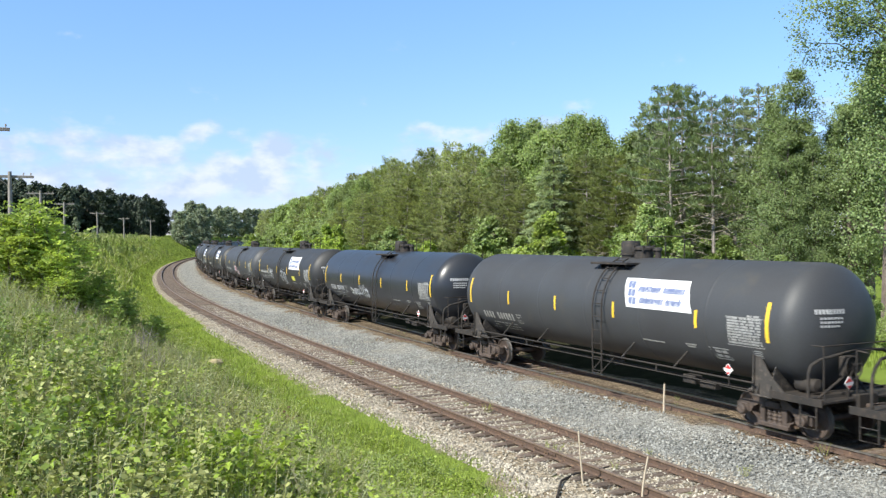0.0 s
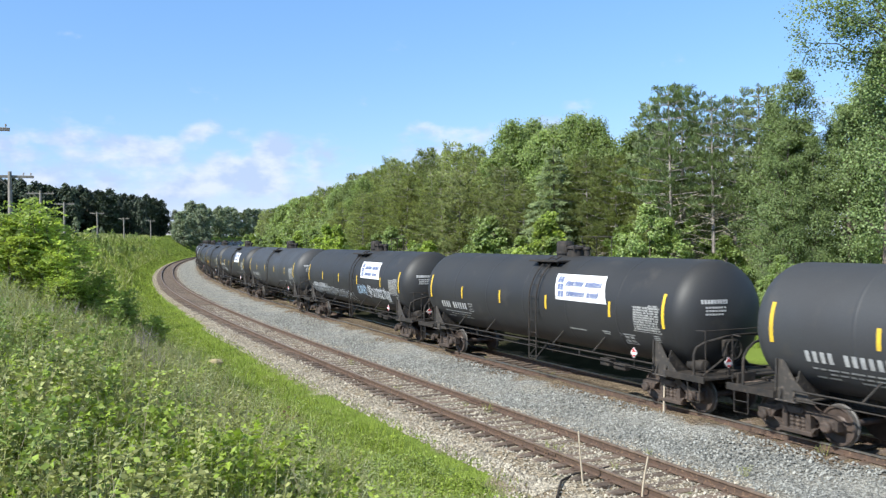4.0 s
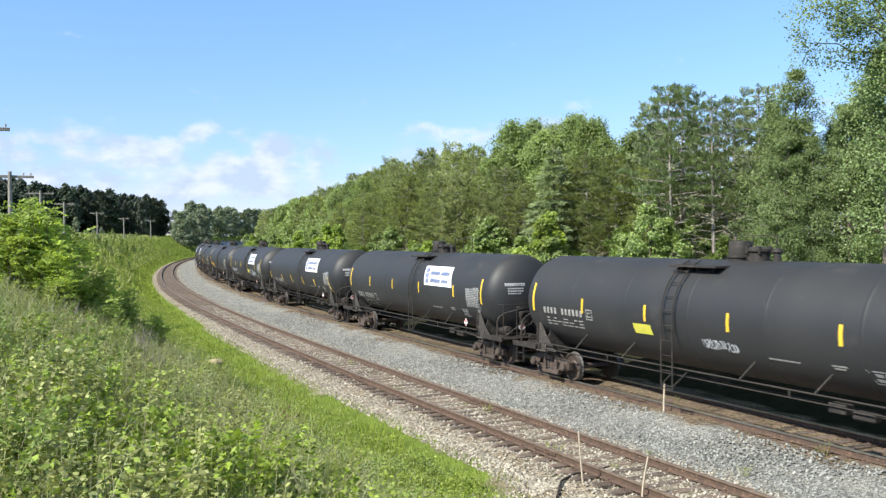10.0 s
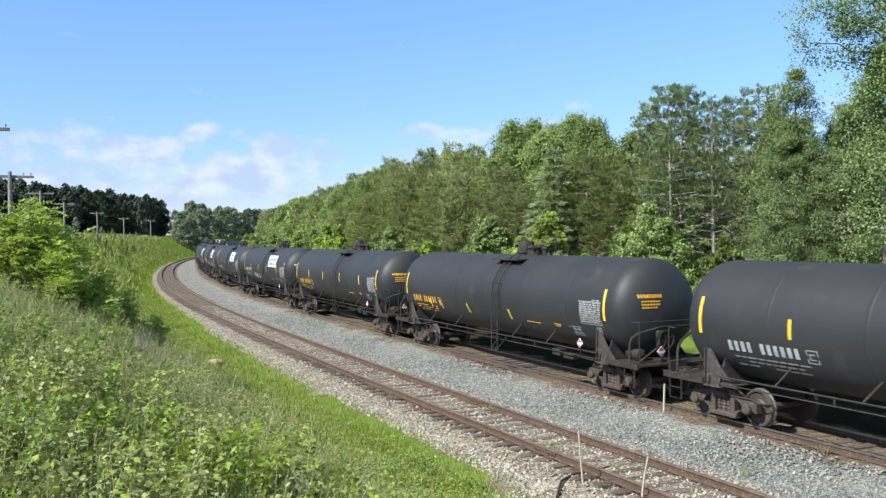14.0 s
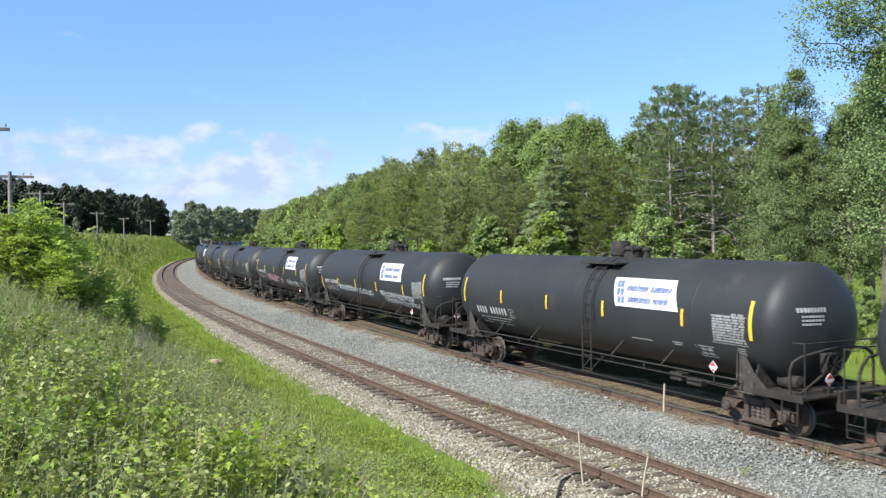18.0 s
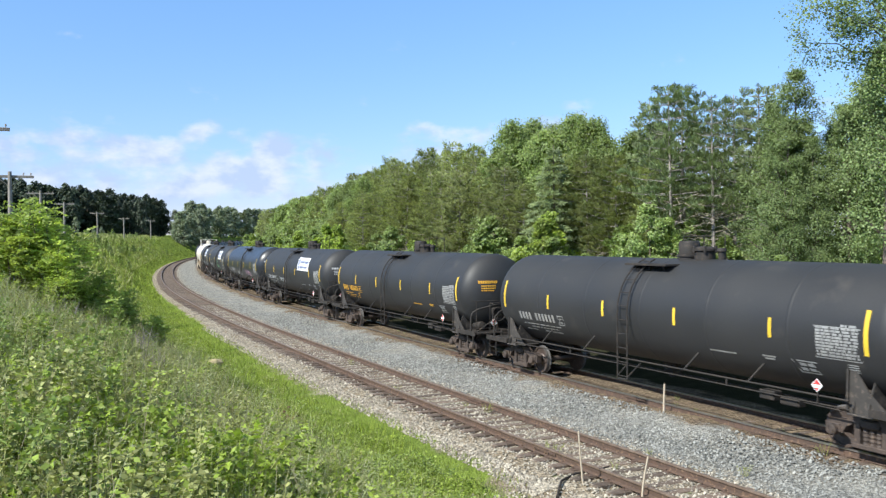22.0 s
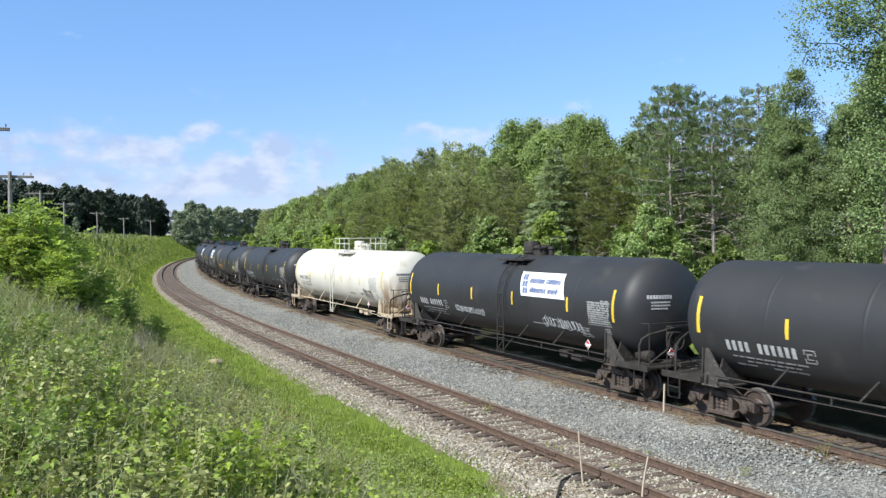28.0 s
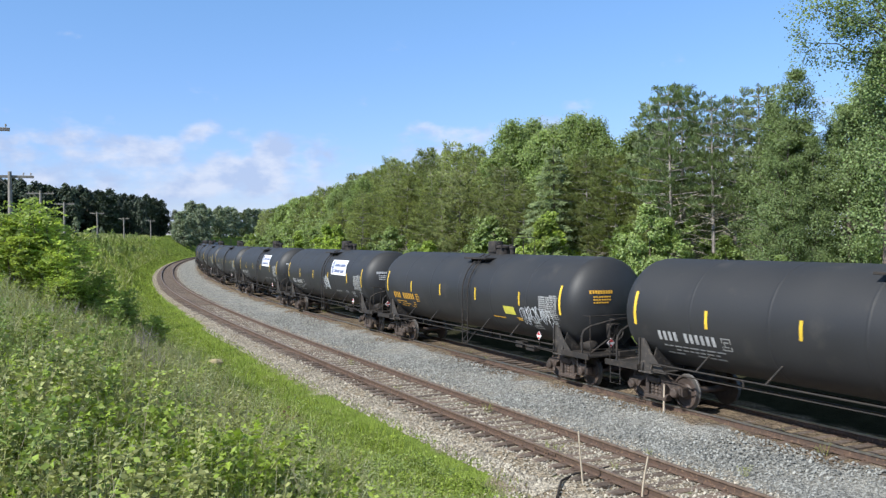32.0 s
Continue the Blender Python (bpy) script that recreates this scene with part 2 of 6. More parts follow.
def rust_ends(m):
    """Brown rust runs low on the ends of the white shell."""
    n, l = m.node_tree.nodes, m.node_tree.links
    b = n["Principled BSDF"]
    plain = b.inputs["Base Color"].links[0].from_socket
    tc, sep, tex = n.new("ShaderNodeTexCoord"), n.new("ShaderNodeSeparateXYZ"), n.new("ShaderNodeTexNoise")
    mp = n.new("ShaderNodeMapping")
    mp.inputs["Scale"].default_value = (1.2, 2.2, 0.7)
    l.new(tc.outputs["Object"], mp.inputs[0])
    l.new(mp.outputs[0], tex.inputs["Vector"])
    tex.inputs["Scale"].default_value, tex.inputs["Detail"].default_value = 1.6, 5.0
    l.new(tc.outputs["Object"], sep.inputs[0])

    def op(kind, x, y):
        q = n.new("ShaderNodeMath")
        q.operation = kind
        for i, v in enumerate((x, y)):
            if isinstance(v, float):
                q.inputs[i].default_value = v
            else:
                l.new(v, q.inputs[i])
        return q.outputs[0]

    def span(v, lo, hi):
        r = n.new("ShaderNodeMapRange")
        r.interpolation_type = "SMOOTHSTEP"
        r.inputs["From Min"].default_value, r.inputs["From Max"].default_value = lo, hi
        l.new(v, r.inputs["Value"])
        return r.outputs[0]

    ends = op("MULTIPLY", span(op("ABSOLUTE", sep.outputs["X"], 0.0), 7.4, 8.1), span(sep.outputs["Z"], 3.3, 1.6))
    fac = op("MULTIPLY", ends, span(tex.outputs["Fac"], 0.32, 0.58))
    mx = n.new("ShaderNodeMix")
    mx.data_type = "RGBA"
    mx.inputs["B"].default_value = (0.27, 0.17, 0.09, 1)
    l.new(fac, mx.inputs["Factor"])
    l.new(plain, mx.inputs["A"])
    l.new(mx.outputs["Result"], b.inputs["Base Color"])


rust_ends(WHITE)


def ground_material():
    m = bpy.data.materials.new("trackside_ground")
    m.use_nodes = True
    n, l = m.node_tree.nodes, m.node_tree.links
    b = n["Principled BSDF"]
    b.inputs["Roughness"].default_value = 0.95
    b.inputs["Specular IOR Level"].default_value = 0.0
    uv = n.new("ShaderNodeUVMap")
    uv.uv_map = "across"
    sep = n.new("ShaderNodeSeparateXYZ")
    l.new(uv.outputs[0], sep.inputs[0])
    tc = n.new("ShaderNodeTexCoord")

    def noise_tex(s, d=5.0, r=0.55):
        t = n.new("ShaderNodeTexNoise")
        t.inputs["Scale"].default_value, t.inputs["Detail"].default_value, t.inputs["Roughness"].default_value = s, d, r
        l.new(tc.outputs["Object"], t.inputs["Vector"])
        return t.outputs["Fac"]

    def math_n(op, a, bb):
        x = n.new("ShaderNodeMath")
        x.operation = op
        for i, v in enumerate((a, bb)):
            if isinstance(v, (int, float)):
                x.inputs[i].default_value = v
            else:
                l.new(v, x.inputs[i])
        return x.outputs[0]

    def rng(v, a, z, lo=0.0, hi=1.0):
        r = n.new("ShaderNodeMapRange")
        r.inputs["From Min"].default_value, r.inputs["From Max"].default_value = a, z
        r.inputs["To Min"].default_value, r.inputs["To Max"].default_value = lo, hi
        l.new(v, r.inputs["Value"])
        return r.outputs[0]

    def mixc(f, a, bb, mode="MIX"):
        x = n.new("ShaderNodeMix")
        x.data_type, x.blend_type = "RGBA", mode
        if isinstance(f, float):
            x.inputs["Factor"].default_value = f
        else:
            l.new(f, x.inputs["Factor"])
        for k, v in (("A", a), ("B", bb)):
            if isinstance(v, tuple):
                x.inputs[k].default_value = (*v, 1)
            else:
                l.new(v, x.inputs[k])
        return x.outputs["Result"]

    edge = rng(noise_tex(0.9), 0.3, 0.7, -0.9, 0.9)
    u = math_n("ADD", sep.outputs["X"], math_n("MULTIPLY", edge, 0.55))
    vor = n.new("ShaderNodeTexVoronoi")
    vor.inputs["Scale"].default_value = 17.0
    l.new(tc.outputs["Object"], vor.inputs["Vector"])
    stone = n.new("ShaderNodeSeparateColor")
    l.new(vor.outputs["Color"], stone.inputs[0])
    sv = rng(stone.outputs[0], 0, 1, 0.5, 1.45)
    grass = mixc(rng(noise_tex(0.25), 0.35, 0.65), (0.14, 0.19, 0.042), (0.185, 0.245, 0.048))
    grass = mixc(rng(noise_tex(1.3, 8), 0.5, 0.75), grass, (0.10, 0.115, 0.045))
    tan = mixc(rng(noise_tex(1.2), 0.4, 0.65), (0.31, 0.275, 0.22), (0.235, 0.19, 0.135))
    grey = mixc(rng(noise_tex(0.7), 0.4, 0.7), (0.245, 0.245, 0.23), (0.29, 0.275, 0.24))
    brown = mixc(rng(noise_tex(1.5), 0.4, 0.65), (0.205, 0.158, 0.108), (0.145, 0.112, 0.083))
    # brownish thatch, its colour darkened for the shade between the bank plants
    shaded_thatch = mixc(rng(noise_tex(2.1), 0.4, 0.6), (0.062, 0.060, 0.030), (0.095, 0.098, 0.040))
    grass = mixc(math_n("MULTIPLY", rng(u, -5.5, -8.5), rng(sep.outputs["Y"], 45, 30)), grass, shaded_thatch)
    bal = mixc(rng(u, 0.9, 1.9), tan, grey)
    bal = mixc(rng(u, 4.1, 4.6), bal, brown)
    bal = mixc(1.0, bal, sv, "MULTIPLY")
    c = mixc(rng(u, -3.0, -2.5), grass, bal)
    # the train's shade beyond the main line, painted as a near-black strip
    train_shade = mixc(rng(noise_tex(1.7), 0.4, 0.65), (0.030, 0.030, 0.018), (0.040, 0.040, 0.024))
    c = mixc(rng(u, 7.4, 8.0), c, train_shade)
    verge = mixc(rng(noise_tex(0.25), 0.35, 0.65), (0.14, 0.19, 0.042), (0.185, 0.245, 0.048))
    c = mixc(rng(u, 11.0, 12.0), c, verge)
    weeds = math_n("MULTIPLY", rng(noise_tex(2.2, 6), 0.62, 0.72), rng(u, 1.4, 1.0))
    c = mixc(math_n("MULTIPLY", weeds, 0.6), c, (0.12, 0.15, 0.04))
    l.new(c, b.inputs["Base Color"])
    bp = n.new("ShaderNodeBump")
    bp.inputs["Strength"].default_value, bp.inputs["Distance"].default_value = 0.9, 0.05
    l.new(vor.outputs["Distance"], bp.inputs["Height"])
    l.new(bp.outputs[0], b.inputs["Normal"])
    return m


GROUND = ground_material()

# ---- the line of the tracks: s metres along the siding, u metres to its right ----
KNOTS = ((0, 40, 80, 120, 200, 320), (0.000824, 0.001275, 0.001997, 0.000928, 0.001221, 0.0016))
DS = 0.5
S_ALL = np.arange(-700, 520, DS)
K_ALL = np.where(S_ALL < 0, 0.0, np.interp(S_ALL, *KNOTS))
I0 = int(700 / DS)
TH = np.cumsum(K_ALL) * DS
TH = TH - TH[I0] - 0.47394
CX = np.cumsum(np.sin(TH)) * DS
CY = np.cumsum(np.cos(TH)) * DS
CX, CY = CX - CX[I0] + 7.858, CY - CY[I0] + 10.0
SPACING = 5.796


def on(s, u, z=0.0):
    """The place at s metres along the siding and u metres to its right."""
    x, y, th = np.interp(s, S_ALL, CX), np.interp(s, S_ALL, CY), np.interp(s, S_ALL, TH)
    return Vector((x + u * np.cos(th), y - u * np.sin(th), z))


def heading(s):
    return float(np.interp(s, S_ALL, TH))


def along(x, y):
    i = int(np.argmin((CX - x) ** 2 + (CY - y) ** 2))
    th = TH[i]
    return float(S_ALL[i]), float((x - CX[i]) * math.cos(th) - (y - CY[i]) * math.sin(th))


def ground_z(s, u, rough=True):
    top = np.interp(s, [-30, 0, 40, 100, 200], [2.9, 2.9, 3.3, 4.7, 5.0])
    zl = np.interp(u, [-300, -40, -14, -11.5, -9.5, -7.5, -5.5, -3.6, -2.6, -1.5], [1.7, 1.35, 1.12, 1.0, 0.72, 0.36, 0.04, -0.12, -0.10, -0.057])
    # farther along, the bank rises in a gentler slope
    gentle = np.interp(u, [-300, -40, -14, -12, -10, -8, -6, -4.5, -3.4, -2.6, -1.5], [1.7, 1.35, 1.12, 1.0, 0.8, 0.58, 0.36, 0.18, 0.02, -0.08, -0.057])
    zl = zl + (gentle - zl) * np.interp(s, [45, 90], [0, 1])
    z = np.where(zl > 0, zl * top, zl * 4.5)
    z = np.where(u > -1.5, np.interp(u, [-1.5, -1.22, -1.0, -0.6, 0.6, 1.0, 1.22, 1.5, 2.2, 3.4, 4.3, 7.3, 8.6, 10, 14, 30, 80, 300], [-0.235, -0.208, -0.262, -0.202, -0.198, -0.235, -0.20, -0.205, -0.20, -0.23, -0.150, -0.150, -0.24, 0.12, 0.6, 0.8, 1.1, 1.6]), z)
    if rough:
        a = np.interp(abs(u + 1), [3, 6], [0.0, 0.16])
        if abs(u) < 0.7 or abs(u - SPACING) < 1.7:
            z = z + 0.022 * noise.noise((s * 0.9, u * 1.1, 3.3))
        z = z + a * (noise.noise((s * 0.23, u * 0.31, 1.7)) + 0.5 * noise.noise((s * 0.7, u * 0.8, 5.1)))
    return float(z)


# train progress along its track
def travelled(t):
    q = t - 19.0
    return 14.7482 * q - 0.147778 * q * q / 2 + 0.000635 * q ** 3 / 6


TX = CX + SPACING * np.cos(TH)
TY = CY - SPACING * np.sin(TH)
T_ARC = np.concatenate([[0], np.cumsum(np.hypot(np.diff(TX), np.diff(TY)))])
T_ARC -= np.interp(-20.0, S_ALL, T_ARC)


def train_xy(a):
    return float(np.interp(a, T_ARC, TX)), float(np.interp(a, T_ARC, TY))


# ---- mesh helpers ----
class Shape:
    """Collects vertices and faces of one part."""

    def __init__(self):
        self.v, self.f = [], []

    def add(self, verts, faces):
        k = len(self.v)
        self.v += [tuple(p) for p in verts]
        self.f += [tuple(i + k for i in f) for f in faces]
        return self

    def box(self, x0, x1, y0, y1, z0, z1, c=0.012, m=None):
        """A block with chamfered edges."""
        ctr = ((x0 + x1) / 2, (y0 + y1) / 2, (z0 + z1) / 2)
        h = (abs(x1 - x0) / 2, abs(y1 - y0) / 2, abs(z1 - z0) / 2)
        c = min(c, min(h) * 0.45)
        verts, idx = [], {}
        for sx in (-1, 1):
            for sy in (-1, 1):
                for sz in (-1, 1):
                    for ax in range(3):
                        q = [h[0] - c, h[1] - c, h[2] - c]
                        q[ax] = h[ax]
                        idx[sx, sy, sz, ax] = len(verts)
                        p = Vector((ctr[0] + sx * q[0], ctr[1] + sy * q[1], ctr[2] + sz * q[2]))
                        verts.append(m @ p if m else p)
        faces = []
        for ax in range(3):
            o = [i for i in range(3) if i != ax]
            for sg in (-1, 1):
                ring = []
                for a, b in ((-1, -1), (1, -1), (1, 1), (-1, 1)):
                    k = [0, 0, 0]
                    k[ax], k[o[0]], k[o[1]] = sg, a, b
                    ring.append(idx[(*k, ax)])
                faces.append(ring)
            for a in (-1, 1):
                for b in (-1, 1):
                    k0, k1 = [0, 0, 0], [0, 0, 0]
                    k0[ax], k1[ax] = -1, 1
                    k0[o[0]] = k1[o[0]] = a
                    k0[o[1]] = k1[o[1]] = b
                    faces.append([idx[(*k0, o[0])], idx[(*k1, o[0])], idx[(*k1, o[1])], idx[(*k0, o[1])]])
        for sx in (-1, 1):
            for sy in (-1, 1):
                for sz in (-1, 1):
                    faces.append([idx[sx, sy, sz, i] for i in range(3)])
        return self.add(verts, faces)

    def tube(self, pts, r, n=8, r2=None, caps=True):
        pts = [Vector(p) for p in pts]
        verts, faces = [], []
        up = None
        for i, p in enumerate(pts):
            d = (pts[min(i + 1, len(pts) - 1)] - pts[max(i - 1, 0)]).normalized()
            if up is None:
                up = Vector((0, 0, 1)) if abs(d.z) < 0.9 else Vector((1, 0, 0))
            e1 = d.cross(up).normalized()
            e2 = d.cross(e1).normalized()
            up = -e2
            rr = r if r2 is None else r + (r2 - r) * i / (len(pts) - 1)
            verts += [p + rr * (math.cos(2 * math.pi * k / n) * e1 + math.sin(2 * math.pi * k / n) * e2) for k in range(n)]
        for i in range(len(pts) - 1):
            for k in range(n):
                a, b = i * n + k, i * n + (k + 1) % n
                faces.append((a, b, b + n, a + n))
        if caps:
            faces.append(tuple(range(n)))
            faces.append(tuple(range((len(pts) - 1) * n, len(pts) * n)))
        return self.add(verts, faces)

    def lathe(self, prof, axis="x", n=32, centre=(0, 0, 0)):
        """Turns a profile of (along, radius) about an axis."""
        verts, faces = [], []
        for a, r in prof:
            for k in range(n):
                w = 2 * math.pi * k / n
                c, s = r * math.cos(w), r * math.sin(w)
                p = {"x": (a, c, s), "y": (c, a, s), "z": (c, s, a)}[axis]
                verts.append(tuple(p[i] + centre[i] for i in range(3)))
        for i in range(len(prof) - 1):
            for k in range(n):
                a, b = i * n + k, i * n + (k + 1) % n
                faces.append((a, b, b + n, a + n))
        if prof[0][1] > 1e-4:
            faces.append(tuple(range(n)))
        if prof[-1][1] > 1e-4:
            faces.append(tuple(range((len(prof) - 1) * n, len(prof) * n)))
        return self.add(verts, faces)

    def slab(self, outline, lo, hi, axis="y"):
        """A plate cut along an outline, with the given thickness."""
        n = len(outline)
        put = {"y": lambda a, b, t: (a, t, b), "x": lambda a, b, t: (t, a, b), "z": lambda a, b, t: (a, b, t)}[axis]
        verts = [put(a, b, lo) for a, b in outline] + [put(a, b, hi) for a, b in outline]
        faces = [tuple(range(n)), tuple(range(2 * n - 1, n - 1, -1))]
        faces += [(i, (i + 1) % n, n + (i + 1) % n, n + i) for i in range(n)]
        return self.add(verts, faces)

    def mesh(self, name, material, sharp=35):
        me = bpy.data.meshes.new(name)
        me.from_pydata(self.v, [], self.f)
        bm = bmesh.new()
        bm.from_mesh(me)
        bmesh.ops.recalc_face_normals(bm, faces=bm.faces)
        bm.to_mesh(me)
        bm.free()
        me.materials.append(material)
        me.shade_smooth()
        me.set_sharp_from_angle(angle=radians(sharp))
        return me


def part(name, shape, material, parent=None, label="", sharp=35):
    data = shape.mesh(name, material, sharp) if isinstance(shape, Shape) else shape
    ob = new(name, data)
    ob.parent = parent
    if label:
        ob["label"] = label
    return ob


def soup(name, verts, faces, material):
    """One mesh from arrays; all faces have the same number of corners."""
    verts, faces = np.asarray(verts, dtype=np.float32), np.asarray(faces, dtype=np.int32)
    me = bpy.data.meshes.new(name)
    me.vertices.add(len(verts))
    me.vertices.foreach_set("co", verts.ravel())
    me.loops.add(faces.size)
    me.loops.foreach_set("vertex_index", faces.ravel())
    me.polygons.add(len(faces))
    me.polygons.foreach_set("loop_start", np.arange(0, faces.size, faces.shape[1], dtype=np.int32))
    me.update(calc_edges=True)
    me.validate()
    me.materials.append(material)
    return me


def empty(name, m, label="", category="", group="", kind=""):
    ob = new(name)
    ob.empty_display_size = 0.3
    ob.matrix_basis = m
    return tagged(ob, label, category, group, kind)

# ---- ground ----
def build_ground():
    ss = list(np.arange(-200, -20, 12.0)) + list(np.arange(-20, 130, 1.0)) + list(np.arange(130, 240, 2.5)) + list(np.arange(240, 441, 10.0))
    us = [-240, -160, -100, -60, -40, -30, -24, -20, -17, -15, -13.5, -12.5, -11.5] + list(np.arange(-11, -1.6, 0.5)) + \
         [-1.5, -1.22, -1.0, -0.6, -0.2, 0.2, 0.6, 1.0, 1.22, 1.5, 1.9, 2.2, 2.8, 3.4, 3.9, 4.3, 4.8, 5.4, 6.2, 6.8, 7.3, 7.9, 8.6, 9.3, 10, 12, 14, 17, 20, 25, 30, 40, 55, 80, 120, 180, 240]
    bm = bmesh.new()
    uvl = bm.loops.layers.uv.new("across")
    coord, grid = {}, []
    for s in ss:
        row = []
        for u in us:
            v = bm.verts.new(on(s, u, ground_z(s, u)))
            # the grass edge runs closer to the rails farther along
            edge = float(np.interp(s, [0, 7, 9.5, 11, 14, 18, 23, 30, 40, 60, 110, 130], [3.5, 3.2, 2.6, 2.25, 2.05, 2.1, 2.3, 2.3, 2.05, 1.75, 1.85, 1.9]))
            coord[v] = (u if u > -1.3 else -1.3 + (u + 1.3) * 1.45 / (edge - 1.3 + 1e-3), s)
            row.append(v)
        grid.append(row)
    ns, nu = len(ss), len(us)
    for i in range(ns - 1):
        for j in range(nu - 1):
            bm.faces.new((grid[i][j], grid[i][j + 1], grid[i + 1][j + 1], grid[i + 1][j]))
    loop = [grid[0][j] for j in range(nu)] + [grid[i][-1] for i in range(1, ns)] + [grid[-1][j] for j in range(nu - 2, -1, -1)] + [grid[i][0] for i in range(ns - 2, 0, -1)]
    mid = Vector((-20, 110, 0))
    ring = []
    for v in loop:
        d = (v.co - mid) * Vector((1, 1, 0))
        w = bm.verts.new(mid + d.normalized() * 3500 + Vector((0, 0, v.co.z)))
        coord[w] = (coord[v][0] + (200 if coord[v][0] > 5 else -200 if coord[v][0] < -3 else 0), coord[v][1])
        ring.append(w)
    n = len(loop)
    for i in range(n):
        bm.faces.new((loop[i], ring[i], ring[(i + 1) % n], loop[(i + 1) % n]))
    for f in bm.faces:
        f.smooth = True
        for lo in f.loops:
            lo[uvl].uv = coord[lo.vert]
    bmesh.ops.recalc_face_normals(bm, faces=bm.faces)
    me = bpy.data.meshes.new("ground")
    bm.to_mesh(me)
    bm.free()
    if me.polygons[0].normal.z < 0:
        me.flip_normals()
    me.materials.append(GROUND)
    return tagged(new("ground", me), "grassy bank and gravel trackbed beside two curved tracks", "ground", kind="structure")


ground = build_ground()

# ---- tracks ----
HEAD = ((-0.036, -0.035), (-0.036, -0.006), (-0.028, 0.0), (0.028, 0.0), (0.036, -0.006), (0.036, -0.035))
WEB = ((-0.009, -0.05), (-0.036, -0.035), (0.036, -0.035), (0.009, -0.05), (0.009, -0.135), (0.07, -0.16), (0.07, -0.171), (-0.07, -0.171), (-0.07, -0.16), (-0.009, -0.135))


def sweep(profile, u, s0, s1, step):
    sh = Shape()
    ss = np.arange(s0, s1 + step, step)
    n = len(profile)
    verts = []
    for s in ss:
        verts += [on(s, u + a, b) for a, b in profile]
    faces = []
    for i in range(len(ss) - 1):
        for k in range(n):
            a, b = i * n + k, i * n + (k + 1) % n
            faces.append((a, b, b + n, a + n))
    faces += [tuple(range(n)), tuple(range((len(ss) - 1) * n, len(ss) * n))]
    return sh.add(verts, faces)


def joint_bar(s, u):
    sh = Shape()
    m = Matrix.Translation(on(s, u, 0)) @ Matrix.Rotation(-heading(s), 4, "Z")
    for sg in (-1, 1):
        sh.box(sg * 0.025 - 0.014, sg * 0.025 + 0.014, -0.45, 0.45, -0.12, -0.05, 0.006, m)
        for k in (-0.36, -0.2, 0.2, 0.36):
            sh.box(sg * 0.045 - 0.016, sg * 0.045 + 0.016, k - 0.018, k + 0.018, -0.10, -0.068, 0.004, m)
    return sh


GAUGE = 0.754


def railway(u0, head_mat, label, lead):
    track = empty("railway_track", Matrix.Identity(4), label, "railway track", kind="structure")
    for sg in (-1, 1):
        r = part("rail", sweep(WEB, u0 + sg * GAUGE, -120, 300, 2.0), RAIL, track, "rusty brown steel rail")
        part("rail_head", sweep(HEAD, u0 + sg * GAUGE, -120, 300, 2.0), head_mat, r)
        for k, s in enumerate(np.arange(lead, 60, 11.9)):
            part("joint_bar", joint_bar(s + 3.0 * sg, u0 + sg * GAUGE), RAIL, r)
    rng = random.Random(7 + int(u0))
    kinds = []
    for k in range(4):
        sh = Shape()
        w = 0.11 + 0.008 * rng.random()
        sh.box(-1.29, 1.29, -w, w, -0.36, -0.172, 0.018)
        sh.v = [(x, y + 0.012 * math.sin(3 * x + k), z + 0.006 * math.sin(5 * x + 2 * k)) for x, y, z in sh.v]
        kinds.append(sh.mesh("tie", TIE))
    plate = Shape()
    for sg in (-1, 1):
        plate.box(sg * GAUGE - 0.18, sg * GAUGE + 0.18, -0.09, 0.09, -0.176, -0.158, 0.006)
        for a in (-0.1, 0.1):
            plate.box(sg * GAUGE + a - 0.014, sg * GAUGE + a + 0.014, 0.04, 0.07, -0.165, -0.125, 0.004)
    plate_mesh = plate.mesh("tie_plate", RAIL)
    far = Shape()
    s, count = -14.0, 0
    while s < 260:
        m = Matrix.Translation(on(s, u0 + rng.uniform(-0.06, 0.06), rng.uniform(-0.012, 0.006))) @ Matrix.Rotation(-heading(s) + rng.uniform(-0.03, 0.03), 4, "Z")
        if s < 75 and u0 < 2 or s < 40:
            ob = part("tie", kinds[count % 4], None, track)
            ob.matrix_basis = m
            if s < 30:
                part("tie_plate", plate_mesh, None, ob)
        else:
            far.box(-1.29, 1.29, -0.11, 0.11, -0.36, -0.172, 0.02, m)
        count += 1
        s += 0.535 + rng.uniform(-0.03, 0.03)
    tagged(part("far_ties", far, TIE, track), kind="stuff")
    return track


siding = railway(0.0, RAILTOP, "curved siding with rusty rails on weathered wooden ties", 2.0)
railway(SPACING, SHINY, "curved main line under the train with polished railheads", 6.0)


